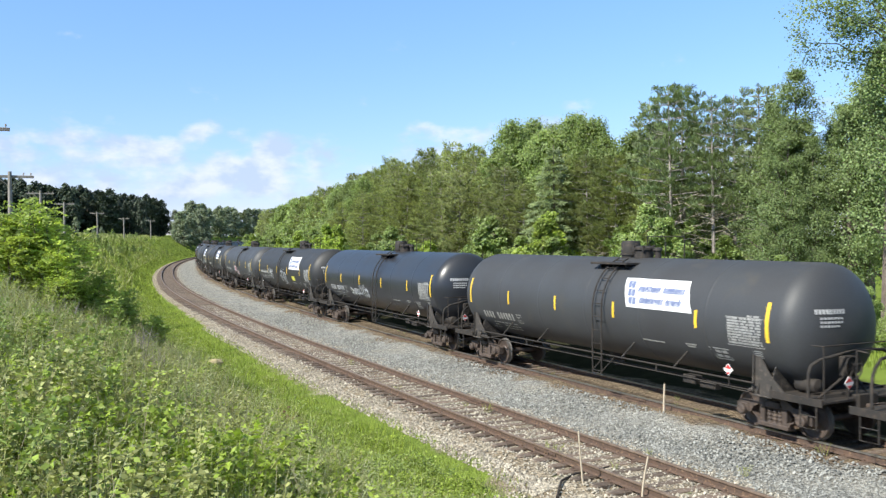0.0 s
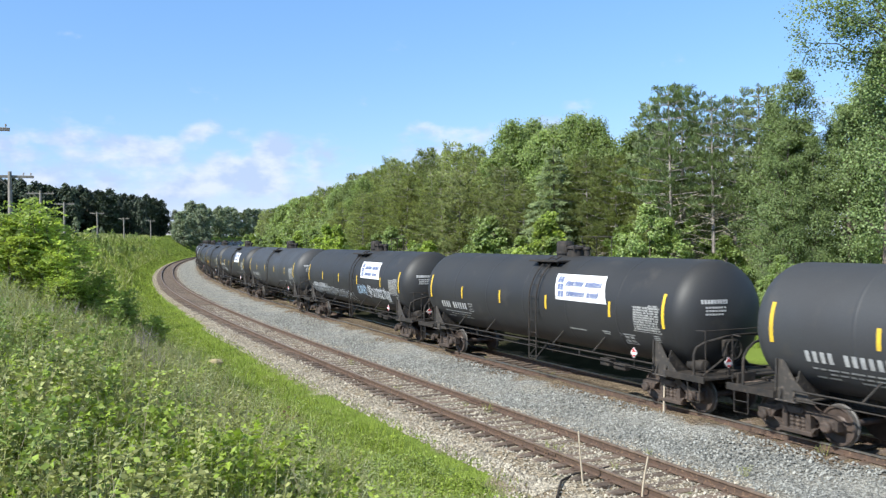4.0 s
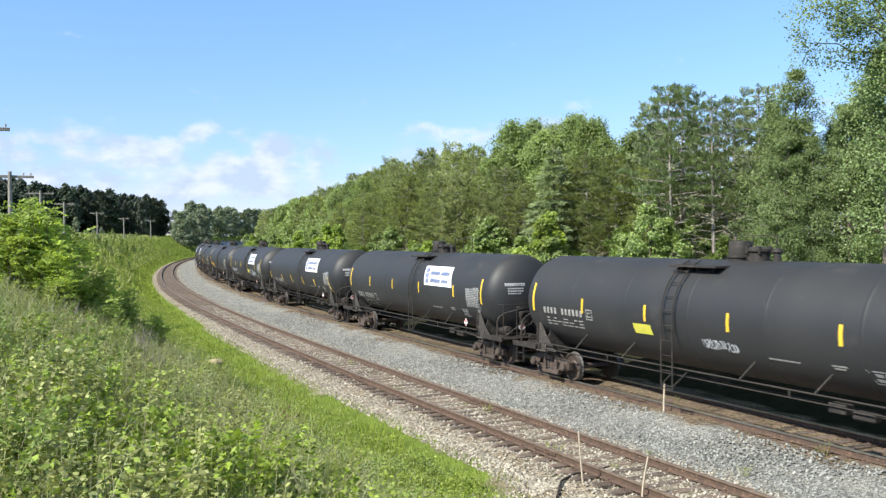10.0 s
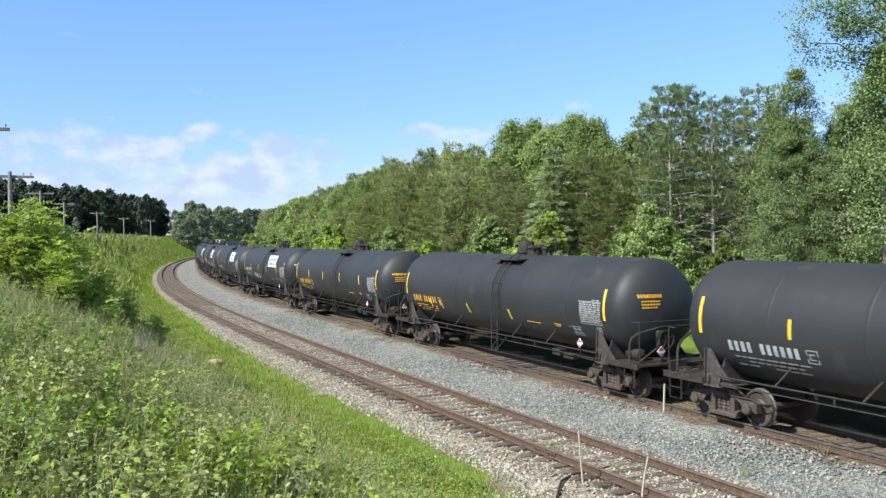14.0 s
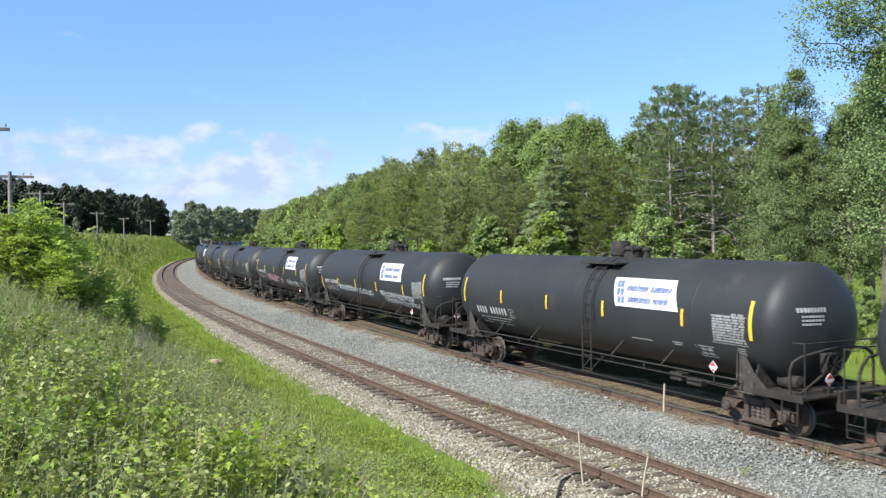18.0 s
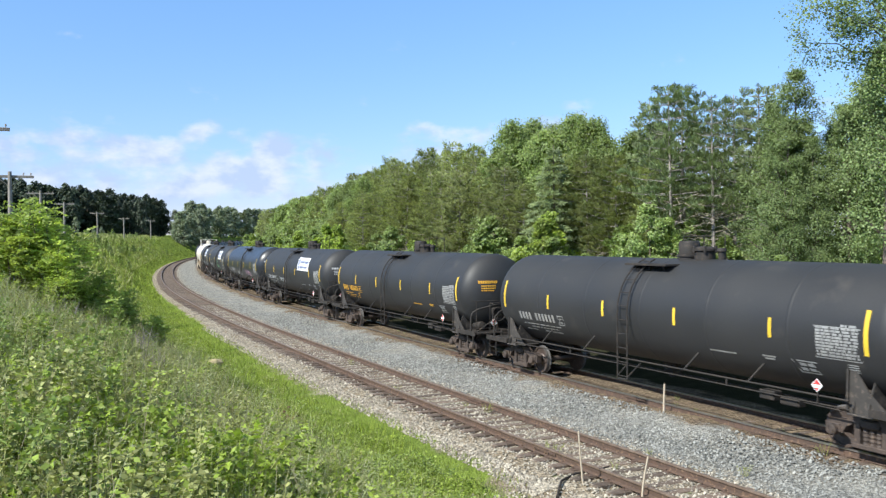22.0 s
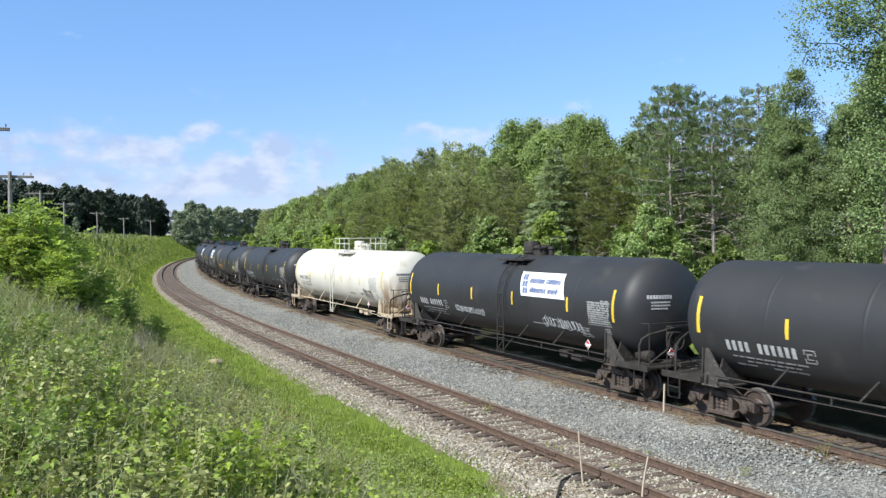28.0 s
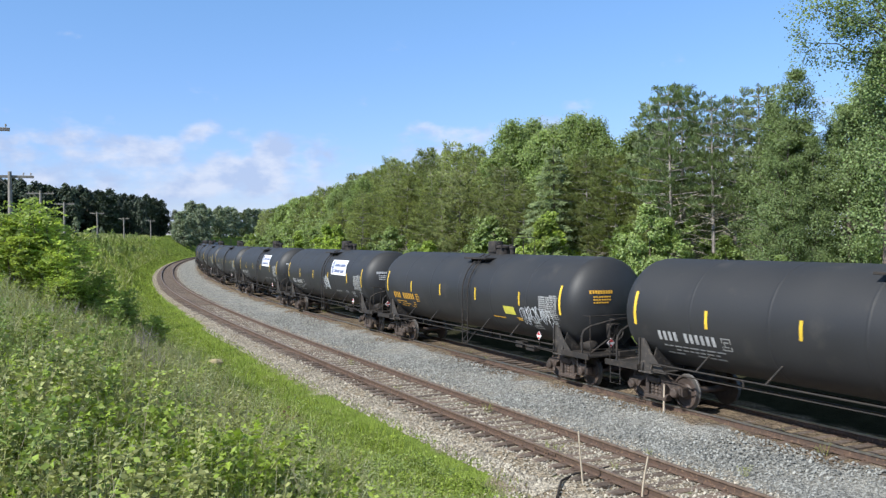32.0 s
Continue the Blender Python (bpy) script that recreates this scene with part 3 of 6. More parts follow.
def stones(name, label, u0, u1, s0, s1, count, material, seed, zoff=0.0, size=(0.022, 0.05)):
    r = np.random.RandomState(seed)
    q = r.rand(count) ** 1.5
    s = s0 + (s1 - s0) * q
    u = u0 + (u1 - u0) * r.rand(count)
    x, y, th = np.interp(s, S_ALL, CX), np.interp(s, S_ALL, CY), np.interp(s, S_ALL, TH)
    x, y = x + u * np.cos(th), y - u * np.sin(th)
    prof_u = np.linspace(-4, 9, 400)
    prof_z = np.array([ground_z(20, k, False) for k in prof_u])
    z = np.interp(u, prof_u, prof_z) + zoff
    base = np.array([(1, 0, 0), (0, 1, 0), (-1, 0, 0), (0, -1, 0), (0.1, 0.1, 0.8), (-0.1, 0, -0.8)])
    tri = np.array([(0, 1, 4), (1, 2, 4), (2, 3, 4), (3, 0, 4), (2, 1, 5), (0, 3, 5)])
    sc = size[0] + (size[1] - size[0]) * r.rand(count, 1, 1) ** 1.5
    v = base[None] * (0.65 + 0.7 * r.rand(count, 6, 1)) * sc
    a = r.rand(count) * 6.283
    ca, sa = np.cos(a)[:, None], np.sin(a)[:, None]
    tilt = r.uniform(-0.6, 0.6, count)[:, None]
    vx, vy, vz = v[..., 0] * ca - v[..., 1] * sa, v[..., 0] * sa + v[..., 1] * ca, v[..., 2]
    vz = vz + vx * tilt
    v = np.stack([vx + x[:, None], vy + y[:, None], vz + z[:, None] + 0.3 * sc[..., 0]], -1).reshape(-1, 3)
    f = (tri[None] + 6 * np.arange(count)[:, None, None]).reshape(-1, 3)
    return tagged(new(name, soup(name, v, f, material)), label, "gravel", kind="stuff")


stones("ballast_stones", "loose tan crushed stone between and beside siding ties", -1.75, 1.5, -3, 60, 17000, STONE_TAN, 11)
stones("ballast_stones", "tan crushed stone on the shoulder of the siding", -3.0, -1.7, -4, 9.5, 3500, STONE_TAN, 14)
stones("ballast_stones", "tan crushed stone along the outer tie ends", -2.3, -1.7, 9, 45, 4500, STONE_TAN, 15)
stones("ballast_stones", "loose blue-grey crushed stone between the two tracks", 1.2, 4.6, -4, 60, 20000, STONE_GREY, 12)
stones("ballast_stones", "stray tan stones at the edge of the grass", -3.4, -2.3, -3, 10, 400, STONE_TAN, 13)

# ---- tank cars: x forward, the camera's side is -y, z from the rail tops ----
R, ZC, CYL, HEADLEN = 1.51, 2.55, 7.57, 0.78
CENTRE_U = 8.02
BOGIE_X = 7.02


def skin(x, z, off=0.008, side=-1):
    """A point of the shell's side at the height z."""
    q = max(-1.0, min(1.0, (z - ZC) / R))
    return (x, side * math.sqrt(1 - q * q) * (R + off), ZC + q * (R + off))


def patch(x0, x1, z0, z1, off=0.006, nx=2, nz=5, shear=0.0, sh=None, side=-1):
    """A piece of tape, print or paint that lies on the shell."""
    sh = sh or Shape()
    verts, faces = [], []
    for j in range(nz + 1):
        for i in range(nx + 1):
            x, z = x0 + (x1 - x0) * i / nx, z0 + (z1 - z0) * j / nz
            verts.append(skin(x + shear * (z - z0), z, off, side))
    for j in range(nz):
        for i in range(nx):
            a = j * (nx + 1) + i
            faces.append((a, a + 1, a + nx + 2, a + nx + 1))
    return sh.add(verts, faces)


def scribble(path, width, off=0.007, sh=None):
    """A painted line on the shell through points (x, z)."""
    sh = sh or Shape()
    verts, faces = [], []
    for i, (x, z) in enumerate(path):
        a, b = path[max(i - 1, 0)], path[min(i + 1, len(path) - 1)]
        dx, dz = b[0] - a[0], b[1] - a[1]
        k = math.hypot(dx, dz) or 1.0
        nx, nz = -dz / k * width / 2, dx / k * width / 2
        verts += [skin(x + nx, z + nz, off), skin(x - nx, z - nz, off)]
    for i in range(len(path) - 1):
        faces.append((2 * i, 2 * i + 1, 2 * i + 3, 2 * i + 2))
    return sh.add(verts, faces)


def shell_shape(e=0.0):
    prof = []
    for k in range(9):
        w = math.pi / 2 * k / 8
        prof.append((-CYL - e - HEADLEN * math.cos(w), max(1e-5, R * math.sin(w))))
    for x in (-5.2, -2.6, 0.0, 2.6, 5.2):
        prof += [(x - 0.07, R), (x - 0.03, R), (x - 0.012, R + 0.006), (x + 0.012, R + 0.006), (x + 0.03, R), (x + 0.07, R)]
    prof.insert(9, (-CYL - e + 0.06, R))
    prof += [(CYL + e - 0.06, R)] + [(-a, r) for a, r in reversed(prof[:9])]
    return Shape().lathe(prof, "x", 48, (0, 0, ZC))


def ladder_shape(side, x0=0.60, x1=1.04, bottom=0.62):
    sh = Shape()
    path = []
    for k in range(9):
        w = radians(68 - 68 * k / 8)
        path.append((side * (R + 0.11) * math.cos(w), ZC + (R + 0.11) * math.sin(w)))
    path += [(side * (R + 0.11), 2.0), (side * (R + 0.11), bottom)]
    for x in (x0, x1):
        sh.tube([(x, y, z) for y, z in path], 0.024, 6)
    dist, nxt = 0.0, 0.15
    for (ya, za), (yb, zb) in zip(path, path[1:]):
        seg = math.hypot(yb - ya, zb - za)
        while nxt <= dist + seg:
            f = (nxt - dist) / seg
            y, z = ya + (yb - ya) * f, za + (zb - za) * f
            sh.tube([(x0, y, z), (x1, y, z)], 0.013, 5)
            nxt += 0.40
        dist += seg
    return sh


def sideframe_shape(y):
    sh = Shape()
    # the cast frame, left open round the springs
    sh.slab(((-1.12, 0.38), (-1.12, 0.60), (-0.98, 0.68), (-0.62, 0.71), (-0.34, 0.85), (0.34, 0.85), (0.62, 0.71), (0.98, 0.68), (1.12, 0.60), (1.12, 0.38), (0.70, 0.40), (0.60, 0.56), (0.30, 0.70), (-0.30, 0.70), (-0.60, 0.56), (-0.70, 0.40)), y - 0.09, y + 0.09)
    for sg in (-1, 1):
        sh.slab(((sg * 0.72, 0.42), (sg * 0.86, 0.55), (sg * 0.50, 0.30), (sg * 0.42, 0.15), (sg * 0.30, 0.15), (sg * 0.34, 0.30)), y - 0.08, y + 0.08)
        sh.slab(((sg * 0.26, 0.25), (sg * 0.40, 0.25), (sg * 0.40, 0.75), (sg * 0.26, 0.75)), y - 0.085, y + 0.085)
        sh.box(sg * 0.89 - 0.16, sg * 0.89 + 0.16, y - 0.13, y + 0.13, 0.40, 0.60, 0.02)
    sh.box(-0.46, 0.46, y - 0.12, y + 0.12, 0.14, 0.25, 0.02)
    return sh


def wheelset_shape():
    sh = Shape()
    for sg in (-1, 1):
        y = sg * 0.754
        prof = [(-sg * 0.09, 0.485), (-sg * 0.06, 0.485), (-sg * 0.045, 0.455), (sg * 0.055, 0.45), (sg * 0.06, 0.40), (sg * 0.02, 0.375), (-sg * 0.005, 0.22), (sg * 0.045, 0.17), (sg * 0.05, 0.1), (sg * 0.051, 0.0001)]
        prof = [(-sg * 0.091, 0.0001), (-sg * 0.09, 0.39)] + prof
        sh.lathe([(a + y, r) for a, r in prof], "y", 20)
    sh.tube([(0, -1.12, 0), (0, 1.12, 0)], 0.085, 12)
    return sh


def cap_shape(x, y):
    s = 1 if y > 0 else -1
    sh = Shape().lathe([(y, 0.13), (y + s * 0.10, 0.13), (y + s * 0.13, 0.10), (y + s * 0.135, 0.0001)], "y", 14, (x, 0, 0.457))
    for k in range(3):
        w = 2.1 * k
        sh.box(x + 0.07 * math.cos(w) - 0.018, x + 0.07 * math.cos(w) + 0.018, y + s * 0.12 - 0.02, y + s * 0.12 + 0.03, 0.457 + 0.07 * math.sin(w) - 0.018, 0.457 + 0.07 * math.sin(w) + 0.018, 0.004)
    return sh


def spring_shape(y):
    sh = Shape()
    for x in (-0.16, 0.0, 0.16):
        prof = []
        for k in range(9):
            prof.append((0.25 + 0.36 * k / 8, 0.062 if k % 2 else 0.078))
        sh.lathe(prof, "z", 7, (x, y, 0))
    return sh


def shoe_shape(x):
    sh = Shape()
    for y in (-0.754, 0.754):
        sh.slab(((x - 0.05, 0.30), (x + 0.05, 0.28), (x + 0.07, 0.62), (x - 0.02, 0.64)), y - 0.05, y + 0.05)
    sh.tube([(x, -0.95, 0.42), (x, 0.95, 0.42)], 0.04, 8)
    return sh


BOGIE_MESH = {}


def bogie(parent, x):
    b = new("bogie")
    b.parent = parent
    b.empty_display_size = 0.3
    b.matrix_basis = pose(x, 0, 0)
    if not BOGIE_MESH:
        q = BOGIE_MESH
        q["side"] = [sideframe_shape(y).mesh("side_frame", BOGIE) for y in (-1.0, 1.0)]
        q["springs"] = [spring_shape(y).mesh("spring_nest", BOGIE) for y in (-1.0, 1.0)]
        bol = Shape().box(-0.22, 0.22, -1.15, 1.15, 0.60, 0.80, 0.04).box(-0.3, 0.3, -0.35, 0.35, 0.72, 0.86, 0.04)
        for y in (-0.62, 0.62):
            bol.box(-0.2, 0.2, y - 0.1, y + 0.1, 0.78, 0.88, 0.02)
        q["bolster"] = bol.mesh("bolster", BOGIE)
        q["wheels"] = wheelset_shape().mesh("wheelset", WHEEL)
        q["wheels"].materials.append(TREAD)
        for f in q["wheels"].polygons:
            if math.hypot(f.center.x, f.center.z) > 0.44:
                f.material_index = 1
        q["caps"] = [cap_shape(sx * 0.89, sy * 1.12).mesh("bearing_cap", BOGIE) for sx in (-1, 1) for sy in (-1, 1)]
        q["brake"] = [shoe_shape(sx * 0.36).mesh("brake_beam", BOGIE) for sx in (-1, 1)]
    q = BOGIE_MESH
    for name, key in (("side_frame", "side"), ("spring_nest", "springs"), ("bearing_cap", "caps"), ("brake_beam", "brake")):
        for me in q[key]:
            part(name, me, None, b)
    part("bolster", q["bolster"], None, b)
    for sg in (-1, 1):
        w = part("wheelset", q["wheels"], None, b, "steel wheels with bright worn treads")
        w.matrix_basis = pose(sg * 0.89, 0, 0.457)
    return b


def tank_car(paint, frame_paint, label, white=False):
    car = empty("tank_car", Matrix.Identity(4), label, "tank car", "cars of the train")
    # the white car is longer
    e = 0.33 if white else 0.0
    part("tank_shell", shell_shape(e), paint, car)
    # body bolsters, stub sills, end platforms, couplers
    for sg in (-1, 1):
        web = [(-1.42, 0.93)]
        for k in range(13):
            y = -1.42 + 2.84 * k / 12
            web.append((y, ZC - math.sqrt(R * R - y * y) + 0.02))
        # the web stays low towards its outer ends
        web = [(y, min(z, 1.0 + 3.2 * (1.42 - abs(y)))) for y, z in web]
        web += [(1.42, 0.93), (0.45, 0.86), (-0.45, 0.86)]
        sh = Shape().slab(web, sg * (BOGIE_X + e) - 0.20, sg * (BOGIE_X + e) - 0.17, "x").slab(web, sg * (BOGIE_X + e) + 0.17, sg * (BOGIE_X + e) + 0.20, "x")
        for y in (-1.0, -0.5, 0.5, 1.0):
            sh.box(sg * (BOGIE_X + e) - 0.17, sg * (BOGIE_X + e) + 0.17, y - 0.01, y + 0.01, 0.93, ZC - math.sqrt(R * R - y * y) + 0.01, 0.004)
        sh.box(sg * (BOGIE_X + e) - 0.3, sg * (BOGIE_X + e) + 0.3, -1.45, 1.45, 0.90, 0.94, 0.01)
        part("body_bolster", sh, DUSTY if not white else TAN, car)
        if not white:
            for y in (-1.32, 1.32):
                x = sg * 7.02
                gs = Shape().slab(((x - 0.34, 0.94), (x - 0.30, 1.84), (x - 0.17, 1.88), (x + 0.16, 1.42), (x + 0.58, 1.06), (x + 0.72, 0.94)), y - 0.015, y + 0.015)
                gs.slab(((x - 0.36, 0.94), (x - 0.33, 1.86), (x - 0.29, 1.86), (x - 0.32, 0.94)), y - 0.07, y + 0.07)
                part("body_gusset", gs, DUSTY, car)
        a, b = sorted((sg * (5.6 + e), sg * (8.75 + e)))
        part("stub_sill", Shape().box(a, b, -0.22, 0.22, 0.72, 1.10, 0.02).box(sg * (8.72 + e) - 0.05, sg * (8.72 + e) + 0.05, -0.32, 0.32, 0.66, 1.14, 0.02), frame_paint, car)
        a, b = sorted((sg * (7.35 + e), sg * (8.72 + e)))
        dk = Shape().box(a, b, -1.42, -0.24, 0.99, 1.05, 0.01).box(a, b, 0.24, 1.42, 0.99, 1.05, 0.01)
        for y in (-1.43, 1.43):
            dk.box(a - 0.1, b, y - 0.03, y + 0.03, 0.93, 1.10, 0.008)
        part("end_platform", dk, frame_paint, car)
        cp = Shape().box(*sorted((sg * (8.7 + e), sg * (9.05 + e))), -0.09, 0.09, 0.76, 0.92, 0.02).box(*sorted((sg * (9.0 + e), sg * (9.19 + e))), -0.15, 0.13, 0.70, 0.98, 0.04)
        cp.tube([(sg * (8.8 + e), 0.2, 0.8), (sg * (8.95 + e), 0.25, 0.55), (sg * (9.12 + e), 0.2, 0.48)], 0.025, 6)
        part("coupler", cp, BOGIE, car, "rusty knuckle coupler and air hose")
        # end rails and steps
        hr = Shape()
        if white:
            for y in (-1.38, 1.38):
                post = Shape().tube([(sg * (8.22 + e), y, 1.05), (sg * (8.22 + e), y, 1.80)], 0.03, 6).tube([(sg * (7.45 + e), y, 1.05), (sg * (7.48 + e), y, 1.9)], 0.03, 6)
                part("rail_post", post, TAN, car)
        hr.tube([(sg * (8.32 + e), -1.4, 1.05), (sg * (8.32 + e), -1.4, 1.62), (sg * (8.34 + e), -1.34, 1.80), (sg * (8.42 + e), -1.15, 1.93), (sg * (8.62 + e), -0.7, 2.06), (sg * (8.66 + e), -0.2, 2.12), (sg * (8.66 + e), 0.2, 2.12), (sg * (8.62 + e), 0.7, 2.06), (sg * (8.42 + e), 1.15, 1.93), (sg * (8.34 + e), 1.34, 1.80), (sg * (8.32 + e), 1.4, 1.62), (sg * (8.32 + e), 1.4, 1.05)], 0.036, 8)
        hr.tube([(sg * (8.40 + e), -1.40, 2.26), (sg * (8.70 + e), -1.36, 2.27), (sg * (8.72 + e), 1.36, 2.27), (sg * (8.40 + e), 1.40, 2.26)], 0.016, 5)
        for y in (-1.36, 1.36):
            hr.tube([(sg * (8.70 + e), y, 1.05), (sg * (8.70 + e), y, 2.27)], 0.016, 5)
        hr.tube([(sg * (8.36 + e), -1.36, 1.18), (sg * (8.36 + e), 1.36, 1.18)], 0.016, 5)
        part("end_handrail", hr, UNDER, car)
        for y in (-1.44, 1.44):
            st = Shape()
            x = sg * (8.35 + e)
            st.tube([(x - 0.22, y, 1.0), (x - 0.22, y, 0.42), (x + 0.22, y, 0.42), (x + 0.22, y, 1.0)], 0.02, 5)
            st.tube([(x - 0.22, y, 0.7), (x + 0.22, y, 0.7)], 0.015, 5)
            part("sill_step", st, frame_paint, car)
        bogie(car, sg * (BOGIE_X + e))
    if white:
        for sg in (-1, 1):
            for y in (-1.42, 1.42):
                x = sg * (7.05 + e)
                part("corner_gusset", Shape().slab(((x - 0.28, 1.0), (x + 0.28, 1.0), (x + 0.10, 1.75), (x - 0.06, 1.75)), y - 0.03, y + 0.03), frame_paint, car)
    # hand brake and brake gear
    hb = Shape().lathe([(8.44, 0.10), (8.60, 0.12), (8.62, 0.0001)], "x", 14, (0, -0.35, 1.74)).box(8.40, 8.58, -0.55, -0.15, 1.52, 1.98, 0.03)
    hb.tube([(8.36, -1.15, 1.06), (8.54, -0.40, 1.60)], 0.026, 6).tube([(8.50, -0.35, 1.06), (8.50, -0.35, 1.55)], 0.035, 6).tube([(8.36, 0.45, 1.06), (8.54, -0.25, 1.60)], 0.022, 6)
    hb = part("hand_brake", hb, frame_paint, car)
    hb.matrix_basis = pose(e, 0, 0)
    whl = Shape().tube([(8.66, -0.35 + 0.27 * math.cos(k * math.pi / 8), 1.74 + 0.27 * math.sin(k * math.pi / 8)) for k in range(17)], 0.018, 6)
    for k in range(4):
        c, d = 0.27 * math.cos(k * math.pi / 4 + 0.3), 0.27 * math.sin(k * math.pi / 4 + 0.3)
        whl.tube([(8.66, -0.35 + c, 1.74 + d), (8.64, -0.35, 1.74), (8.66, -0.35 - c, 1.74 - d)], 0.012, 5)
    part("brake_wheel", whl, frame_paint, hb, "spoked hand brake wheel")
    rs = Shape().lathe([(7.45, 0.0001), (7.5, 0.17), (8.05, 0.17), (8.1, 0.0001)], "x", 14, (0, -0.75, 1.24))
    part("air_reservoir", rs, frame_paint, car)
    vb = Shape().box(4.3, 4.75, -1.42, -1.15, 0.86, 1.08, 0.02).box(4.85, 5.4, -1.36, -1.1, 0.80, 0.98, 0.03).tube([(4.0, -1.2, 0.95), (6.4, -1.2, 0.9)], 0.02, 5)
    part("brake_valve", vb, UNDER if not white else TAN, car)
    rod = Shape().tube([(-6.2, -0.3, 0.80), (6.2, -0.3, 0.80)], 0.022, 6).tube([(-6.2, 0.25, 0.86), (6.2, 0.25, 0.86)], 0.03, 6)
    part("brake_rod", rod, UNDER, car)
    ov = Shape().lathe([(0.62, 0.0001), (0.62, 0.10), (0.80, 0.10), (0.82, 0.2), (1.08, 0.24)], "z", 14, (-0.3, 0, 0))
    ov.slab(((-0.75, 1.06), (0.15, 1.06), (0.0, 0.66), (-0.6, 0.66)), -0.03, 0.03)
    part("outlet_valve", ov, UNDER, car)
    # running bars and braces along both sides
    for sd in (-1, 1):
        y = sd * 1.46
        bars = ((1.20, 0.024), (1.02, 0.017)) if not white else ((1.10, 0.028),)
        for z, r in bars:
            part("side_bar", Shape().tube([(-6.8, y, z), (6.8, y, z)], r, 6), UNDER if not white else TAN, car)
        for x in (-4.9, -2.6, 1.9, 4.1):
            sh = Shape().tube([(x - 0.12, y, 1.20 if not white else 1.10), (x + 0.16, sd * 1.20, 1.66)], 0.028 if not white else 0.036, 6)
            part("side_brace", sh, UNDER if not white else TAN, car)
        if not white:
            for x in (-3.4, 3.3):
                part("bar_post", Shape().box(x - 0.025, x + 0.025, y - 0.015, y + 0.015, 1.0, 1.22, 0.006), UNDER, car)
        lad = ladder_shape(sd)
        lad.tube([(1.04, sd * 1.62, 0.70), (1.48, sd * 1.50, 1.16)], 0.02, 5).tube([(0.60, sd * 1.62, 0.70), (0.94, sd * 1.50, 1.10)], 0.02, 5)
        lad.tube([(0.60, sd * 1.62, 0.64), (1.04, sd * 1.62, 0.64)], 0.018, 5)
        part("ladder", lad, UNDER if not white else WHITE, car)
    # top platform, manway and valves
    pl = Shape()
    x0, x1 = (-0.6, 1.95) if white else (-0.15, 1.62)
    for sd in (-1, 1):
        pl.box(x0, x1, *sorted((sd * 0.55, sd * 1.14)), 3.87, 3.93, 0.008)
        for x in np.linspace(x0 + 0.3, x1 - 0.3, 3):
            pl.slab(((x - 0.02, 3.87), (x + 0.02, 3.87), (x + 0.02, 3.66), (x - 0.02, 3.66)), *sorted((sd * 0.72, sd * 0.96)))
    part("walkway", pl, UNDER if not white else WHITE, car)
    mw = Shape().lathe([(4.0, 0.29), (4.28, 0.29), (4.30, 0.34), (4.36, 0.34), (4.40, 0.24), (4.43, 0.0001)], "z", 20, (1.02, 0, 0))
    mw = part("manway", mw, UNDER if not white else WHITE, car)
    for k in range(6):
        w = k * math.pi / 3 + 0.3
        x, y = 1.02 + 0.33 * math.cos(w), 0.33 * math.sin(w)
        part("lid_bolt", Shape().box(x - 0.03, x + 0.03, y - 0.03, y + 0.03, 4.24, 4.43, 0.008), UNDER if not white else WHITE, mw)
    vh = Shape().lathe([(4.0, 0.30), (4.12, 0.30), (4.13, 0.34), (4.18, 0.34), (4.19, 0.30), (4.50, 0.30), (4.56, 0.26), (4.58, 0.0001)], "z", 18, (0.40, 0, 0))
    vh.box(0.33, 0.48, -0.29, -0.23, 4.3, 4.48, 0.01)
    part("valve_housing", vh, UNDER if not white else WHITE, car)
    rv = Shape().lathe([(4.0, 0.10), (4.26, 0.10), (4.28, 0.14), (4.36, 0.12), (4.38, 0.0001)], "z", 12, (1.55, 0.1, 0))
    part("relief_valve", rv, UNDER if not white else WHITE, car)
    rl = Shape()
    top, thick = (4.72, 0.022) if white else (4.70, 0.016)
    for sd in (-1, 1):
        y = sd * 1.08
        for x in (np.linspace(x0 + 0.03, x1 - 0.03, 4) if white else np.linspace(x0 + 0.03, x1 - 0.03, 3) if sd > 0 else ()):
            rl.tube([(x, y, 3.92), (x, y, top)], thick, 6)
        for z in ((top, 4.42) if white else (top,)):
            if white or sd > 0:
                rl.tube([(x0 + 0.03, y, z), (x1 - 0.03, y, z)], thick, 6)
    if white:
        for x in (x0 + 0.03, x1 - 0.03):
            rl.tube([(x, -1.08, top), (x, 1.08, top)], thick, 6)
    part("walkway_railing", rl, UNDER if not white else WHITE, car)
    # placards
    for x, y, n in ((6.05, -1.53, 0), (8.74 + e, -0.62, 1)):
        pc = Shape()
        if n == 0:
            pc.slab(((x - 0.15, 1.43), (x, 1.28), (x + 0.15, 1.43), (x, 1.58)), y - 0.012, y)
            pl2 = Shape().slab(((x - 0.105, 1.45), (x + 0.105, 1.45), (x, 1.56)), y - 0.016, y - 0.012).slab(((x - 0.07, 1.37), (x + 0.07, 1.37), (x, 1.30)), y - 0.016, y - 0.012)
        else:
            pc.slab(((y - 0.15, 1.42), (y, 1.27), (y + 0.15, 1.42), (y, 1.57)), x, x + 0.012, "x")
            pl2 = Shape().slab(((y - 0.105, 1.44), (y + 0.105, 1.44), (y, 1.55)), x + 0.012, x + 0.016, "x").slab(((y - 0.07, 1.36), (y + 0.07, 1.36), (y, 1.29)), x + 0.012, x + 0.016, "x")
        p = part("hazard_placard", pc, BANNER, car, "white diamond placard with red print")
        tagged(part("placard_print", pl2, RED, p), kind="stuff")
